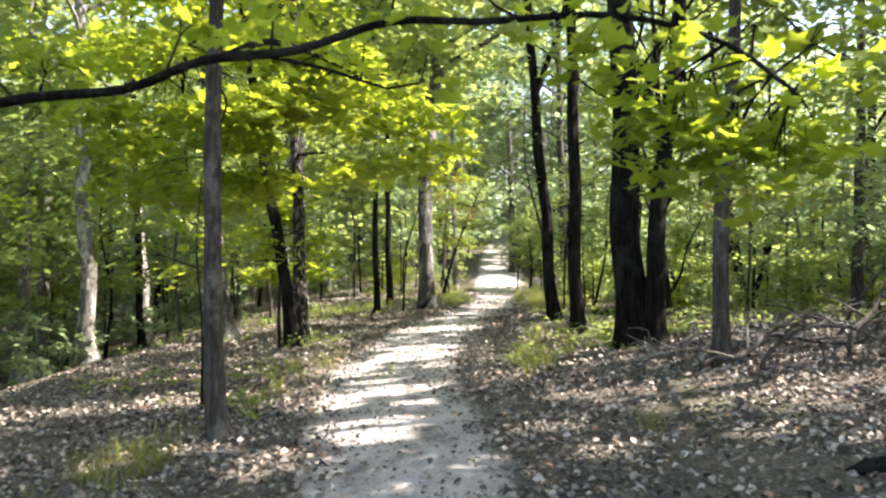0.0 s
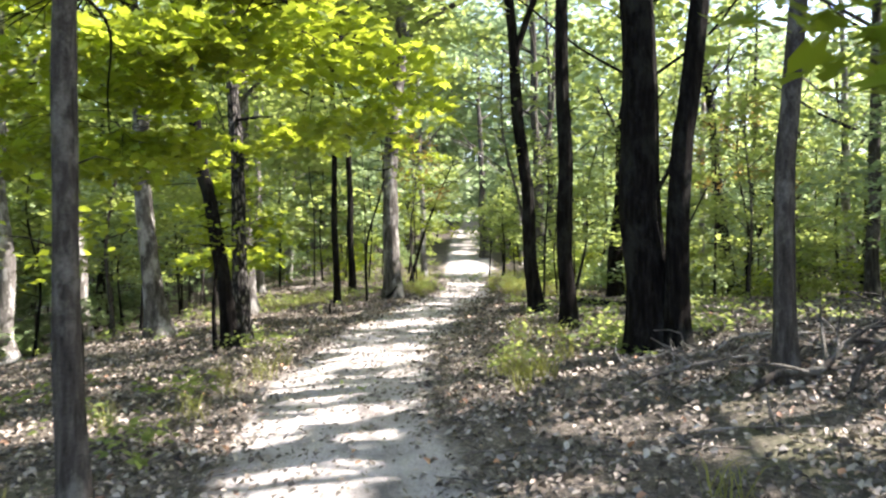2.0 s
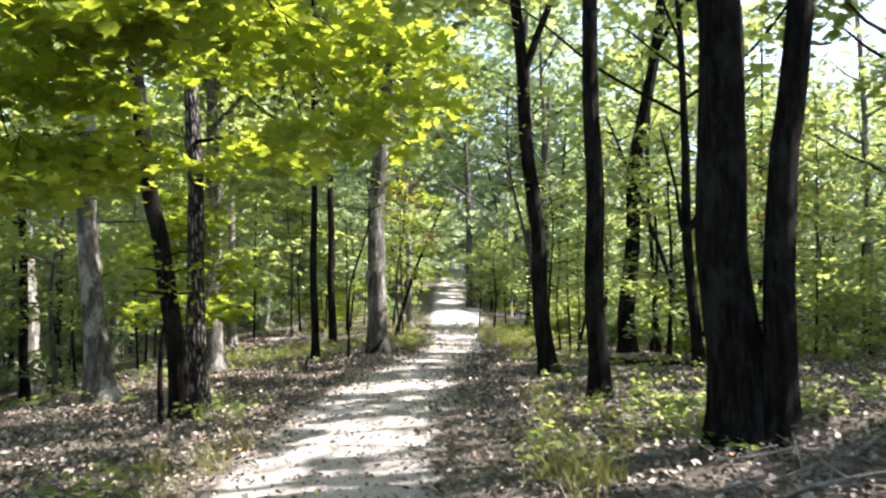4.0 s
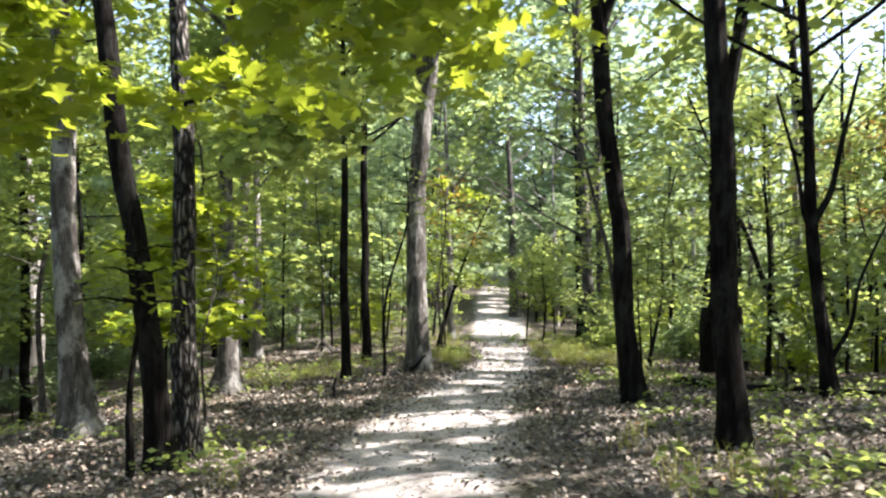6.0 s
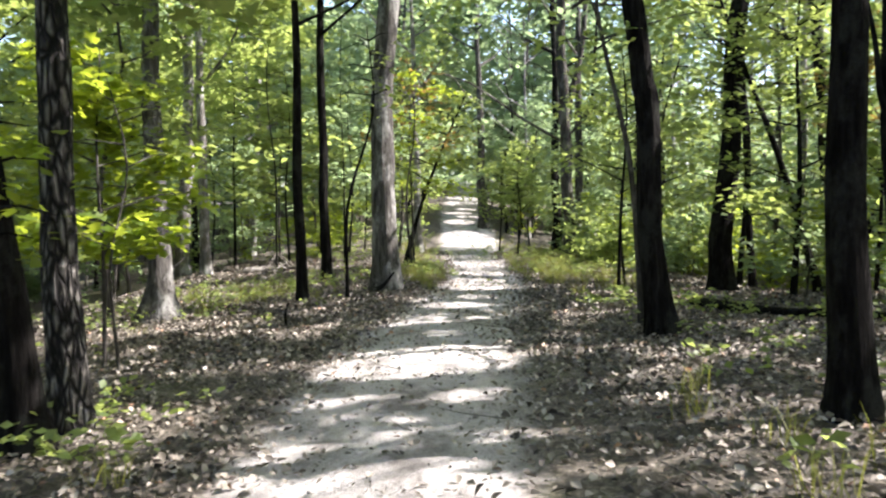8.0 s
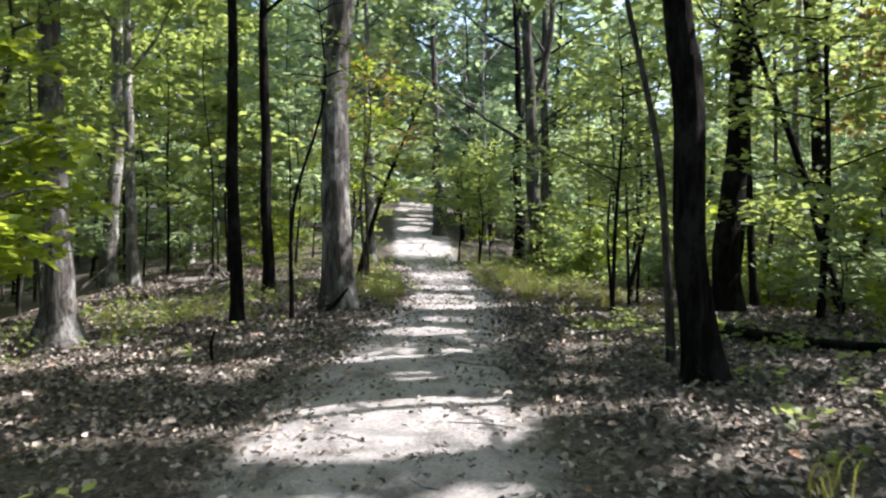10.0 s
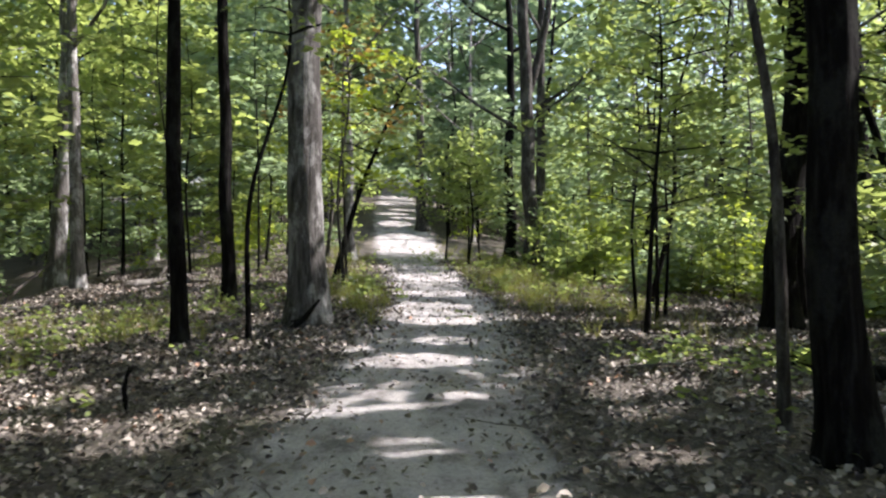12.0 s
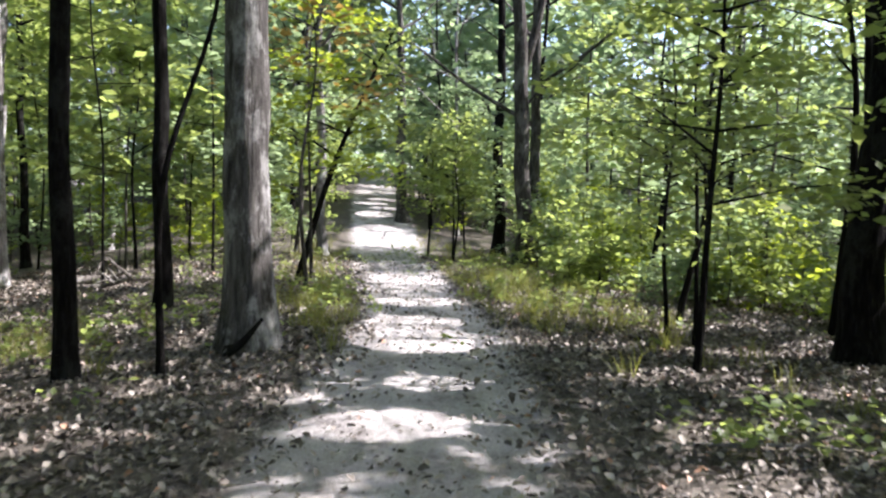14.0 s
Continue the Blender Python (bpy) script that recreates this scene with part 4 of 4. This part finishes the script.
def twigs():
    x, y = scatter(1500, -7, 7, 3, 34, 0.06)
    pieces = []
    for a, b in zip(x, y):
        turn, long = rng.uniform(0, math.pi), rng.uniform(0.12, 0.6)
        z = float(height(a, b)) + 0.015
        d = np.array((math.cos(turn), math.sin(turn), rng.uniform(-0.02, 0.12))) * long / 2
        c = np.array((a, b, z + abs(d[2])))
        r = rng.uniform(0.003, 0.009)
        pieces.append(tube((c - d, c + rng.normal(0, 0.03, 3) * (1, 1, 0.2), c + d), (r, 0.8 * r, 0.4 * r), 4))
    v, f = joined(pieces)
    return tagged(new("fallen_twigs", mesh_from("fallen_twigs", v, f, DEADWOOD)), "small dry twigs lying on the forest floor", "twigs", kind="stuff")


litter()
crumbs()
seedlings()
grass()
twigs()


# ---- fallen wood ----
def fallen_branch(line, r0, label, forks=6, bark=None, fork_long=0.7, name="fallen_branch", category="branch"):
    """A dead branch on the ground: a bent main stem and side forks, each a part."""
    x, y = line[0][0], line[0][1]
    ob = thing(name, x, y, label, category)
    o = np.array(ob.location)
    bark = bark or DEADWOOD
    q = spline([(a, b, float(height(a, b)) + c) for a, b, c in line], 0.08)
    radii = np.linspace(r0, 0.3 * r0, len(q))
    radii[:2] *= (0.15, 0.85)                      # a broken, rounded butt
    v, f = tube(q - o, radii, 9, 0.16, x)
    part("stem", mesh_from("stem", v, f, bark), ob)
    for k in range(forks):
        i = int(rng.uniform(0.15, 0.95) * (len(q) - 1))
        p = q[i]
        way = rng.normal(0, 1, 3)
        way[2] = abs(way[2]) * 0.6
        way = way / np.linalg.norm(way) * fork_long * rng.uniform(0.5, 1.2)
        w = spline((p, p + 0.5 * way + rng.normal(0, 0.06, 3), p + way + (0, 0, -0.08)), 0.08)
        v, f = tube(w - o, np.linspace(0.45 * r0, 0.004, len(w)), 6, 0.08, k)
        part("fork", mesh_from("fork", v, f, bark), ob)
    return ob


fallen_branch([(2.45, 8.7, 0.05), (2.75, 8.85, 0.1), (2.95, 8.6, 0.14), (3.3, 8.85, 0.24), (3.55, 8.6, 0.2), (3.85, 8.75, 0.1), (4.1, 8.5, 0.16), (4.5, 8.8, 0.42)], 0.034, "bare weathered branch lying on the bank", 9, BARK_GREY, 0.9)
fallen_branch([(3.9, 8.4, 0.02), (4.0, 8.5, 0.25), (4.35, 8.8, 0.42), (4.6, 9.0, 0.75)], 0.032, "bare weathered branch propped up on the bank", 6, BARK_GREY, 0.8)
fallen_branch([(1.75, 9.6, 0.02), (2.2, 9.7, 0.1), (2.7, 9.5, 0.14), (3.1, 9.6, 0.05)], 0.016, "tangle of thin dead branches at a trunk's foot", 11, fork_long=0.5)
fallen_branch([(2.7, 10.3, 0.02), (3.0, 10.2, 0.16), (3.5, 10.0, 0.1), (4.2, 9.9, 0.04)], 0.016, "tangle of thin dead branches at a trunk's foot", 11, fork_long=0.5)
fallen_branch([(1.5, 7.9, 0.02), (2.0, 8.0, 0.05), (2.6, 7.8, 0.03)], 0.012, "thin dead branch on dry leaves", 6, fork_long=0.4)
fallen_branch([(3.9, 22.7, 0.08), (4.1, 21.9, 0.09), (4.35, 21.0, 0.08), (4.9, 19.9, 0.09), (5.6, 19.0, 0.08)], 0.085, "dark rotting log lying on the forest floor", 3, BARK_SHADE_DARK, 0.5, "fallen_log", "log")
fallen_branch([(-4.5, 34.6, 0.1), (-3.6, 34.9, 0.12), (-2.7, 34.8, 0.1)], 0.11, "pale dead log lying in a patch of sun", 5, DEADWOOD, 0.8, "fallen_log", "log")
fallen_branch([(-6.6, 33.3, 0.03), (-6.2, 33.6, 0.4), (-5.75, 33.9, 0.75)], 0.05, "pale dead branch leaning on a trunk", 2, DEADWOOD, 0.4)
fallen_branch([(2.36, 5.12, 0.03), (2.55, 5.05, 0.06), (2.8, 5.08, 0.05), (3.15, 5.18, 0.03)], 0.062, "short dark log among dry leaves", 2, BARK_SHADE_DARK, 0.3, "fallen_log", "log")
fallen_branch([(2.2, 22.6, 0.02), (2.7, 22.2, 0.1), (3.2, 22.3, 0.04)], 0.014, "thin dead branch on dry leaves", 5, fork_long=0.4)
fallen_branch([(-1.8, 22.0, 0.0), (-1.82, 22.02, 0.2), (-1.78, 22.0, 0.36)], 0.03, "short broken dead stub standing in leaf litter", 1, BARK_SHADE_DARK, 0.15, "broken_stub", "stump")
fallen_branch([(2.6, 13.2, 0.02), (3.0, 13.0, 0.06), (3.5, 13.3, 0.03)], 0.02, "dead branch on dry leaves", 4, fork_long=0.4)
fallen_branch([(-0.74, 26.02, 0.02), (-0.56, 25.98, 0.14), (-0.36, 26.02, 0.36)], 0.05, "dark dead root against a stout pale trunk", 1, BARK_SHADE_DARK, 0.2, "dead_root", "root")
fallen_branch([(-3.9, 33.4, 0.05), (-3.3, 33.6, 0.1), (-2.9, 33.2, 0.22)], 0.06, "pale broken branch beside a fallen log", 4, DEADWOOD, 0.5)
fallen_branch([(-5.9, 31.5, 0.03), (-5.0, 31.2, 0.06), (-4.2, 31.5, 0.04)], 0.05, "pale broken branch in a patch of sun", 4, DEADWOOD, 0.5)
fallen_branch([(3.0, 8.3, 0.02), (3.2, 8.4, 0.22), (3.6, 8.5, 0.34), (4.0, 8.4, 0.28), (4.35, 8.2, 0.05)], 0.026, "bare arched branch lying on the bank", 8, BARK_GREY, 0.7)
fallen_branch([(3.5, 9.2, 0.05), (3.7, 9.0, 0.3), (3.75, 8.7, 0.12), (3.7, 8.4, 0.02)], 0.02, "bare forked branch lying on the bank", 7, BARK_GREY, 0.5)
fallen_branch([(4.2, 9.3, 0.02), (4.35, 9.2, 0.4), (4.6, 9.1, 0.8), (5.0, 9.2, 1.05)], 0.024, "bare branch rising from the bank", 7, BARK_GREY, 0.5)
fallen_branch([(1.9, 10.2, 0.02), (2.1, 10.1, 0.06), (2.4, 10.25, 0.05), (2.8, 10.3, 0.12)], 0.012, "tangle of thin dead branches at a trunk's foot", 7, DEADWOOD, 0.4)
fallen_branch([(2.0, 10.8, 0.0), (2.12, 10.8, 0.05), (2.35, 10.6, 0.09), (2.75, 10.5, 0.16)], 0.01, "thin pale branch rising at a trunk's foot", 4, DEADWOOD, 0.3)

# ---- leafy boughs and a sapling between the trunks ----
bough(maple, [(-2.06, 7.9, 3.1), (-2.4, 9.6, 3.2), (-2.9, 11.0, 2.95), (-3.3, 12.2, 2.7)], 0.016, BARK_SHADE_DARK, LEAF_YELLOW, fans_in(10, (-4.3, 11.0, 2.3), (-1.9, 12.8, 3.0)), 130, 0.14, reach=0.55)
bough(scaly, [(-2.83, 16.75, 3.5), (-2.2, 16.5, 3.5), (-1.5, 16.3, 3.3), (-0.9, 16.3, 3.05)], 0.03, BARK_SHADE_DARK, LEAF_GREEN, fans_in(10, (-2.5, 15.7, 2.85), (-0.8, 17.0, 3.7)), 110, 0.145, reach=0.5)
sapling(-3.25, 19.6, 3.0, LEAF_YELLOW, "sunlit maple sapling with yellow-green leaves", n=1000, low=0.42, reach=0.85, d=0.04, shape=MAPLE, size=0.16)
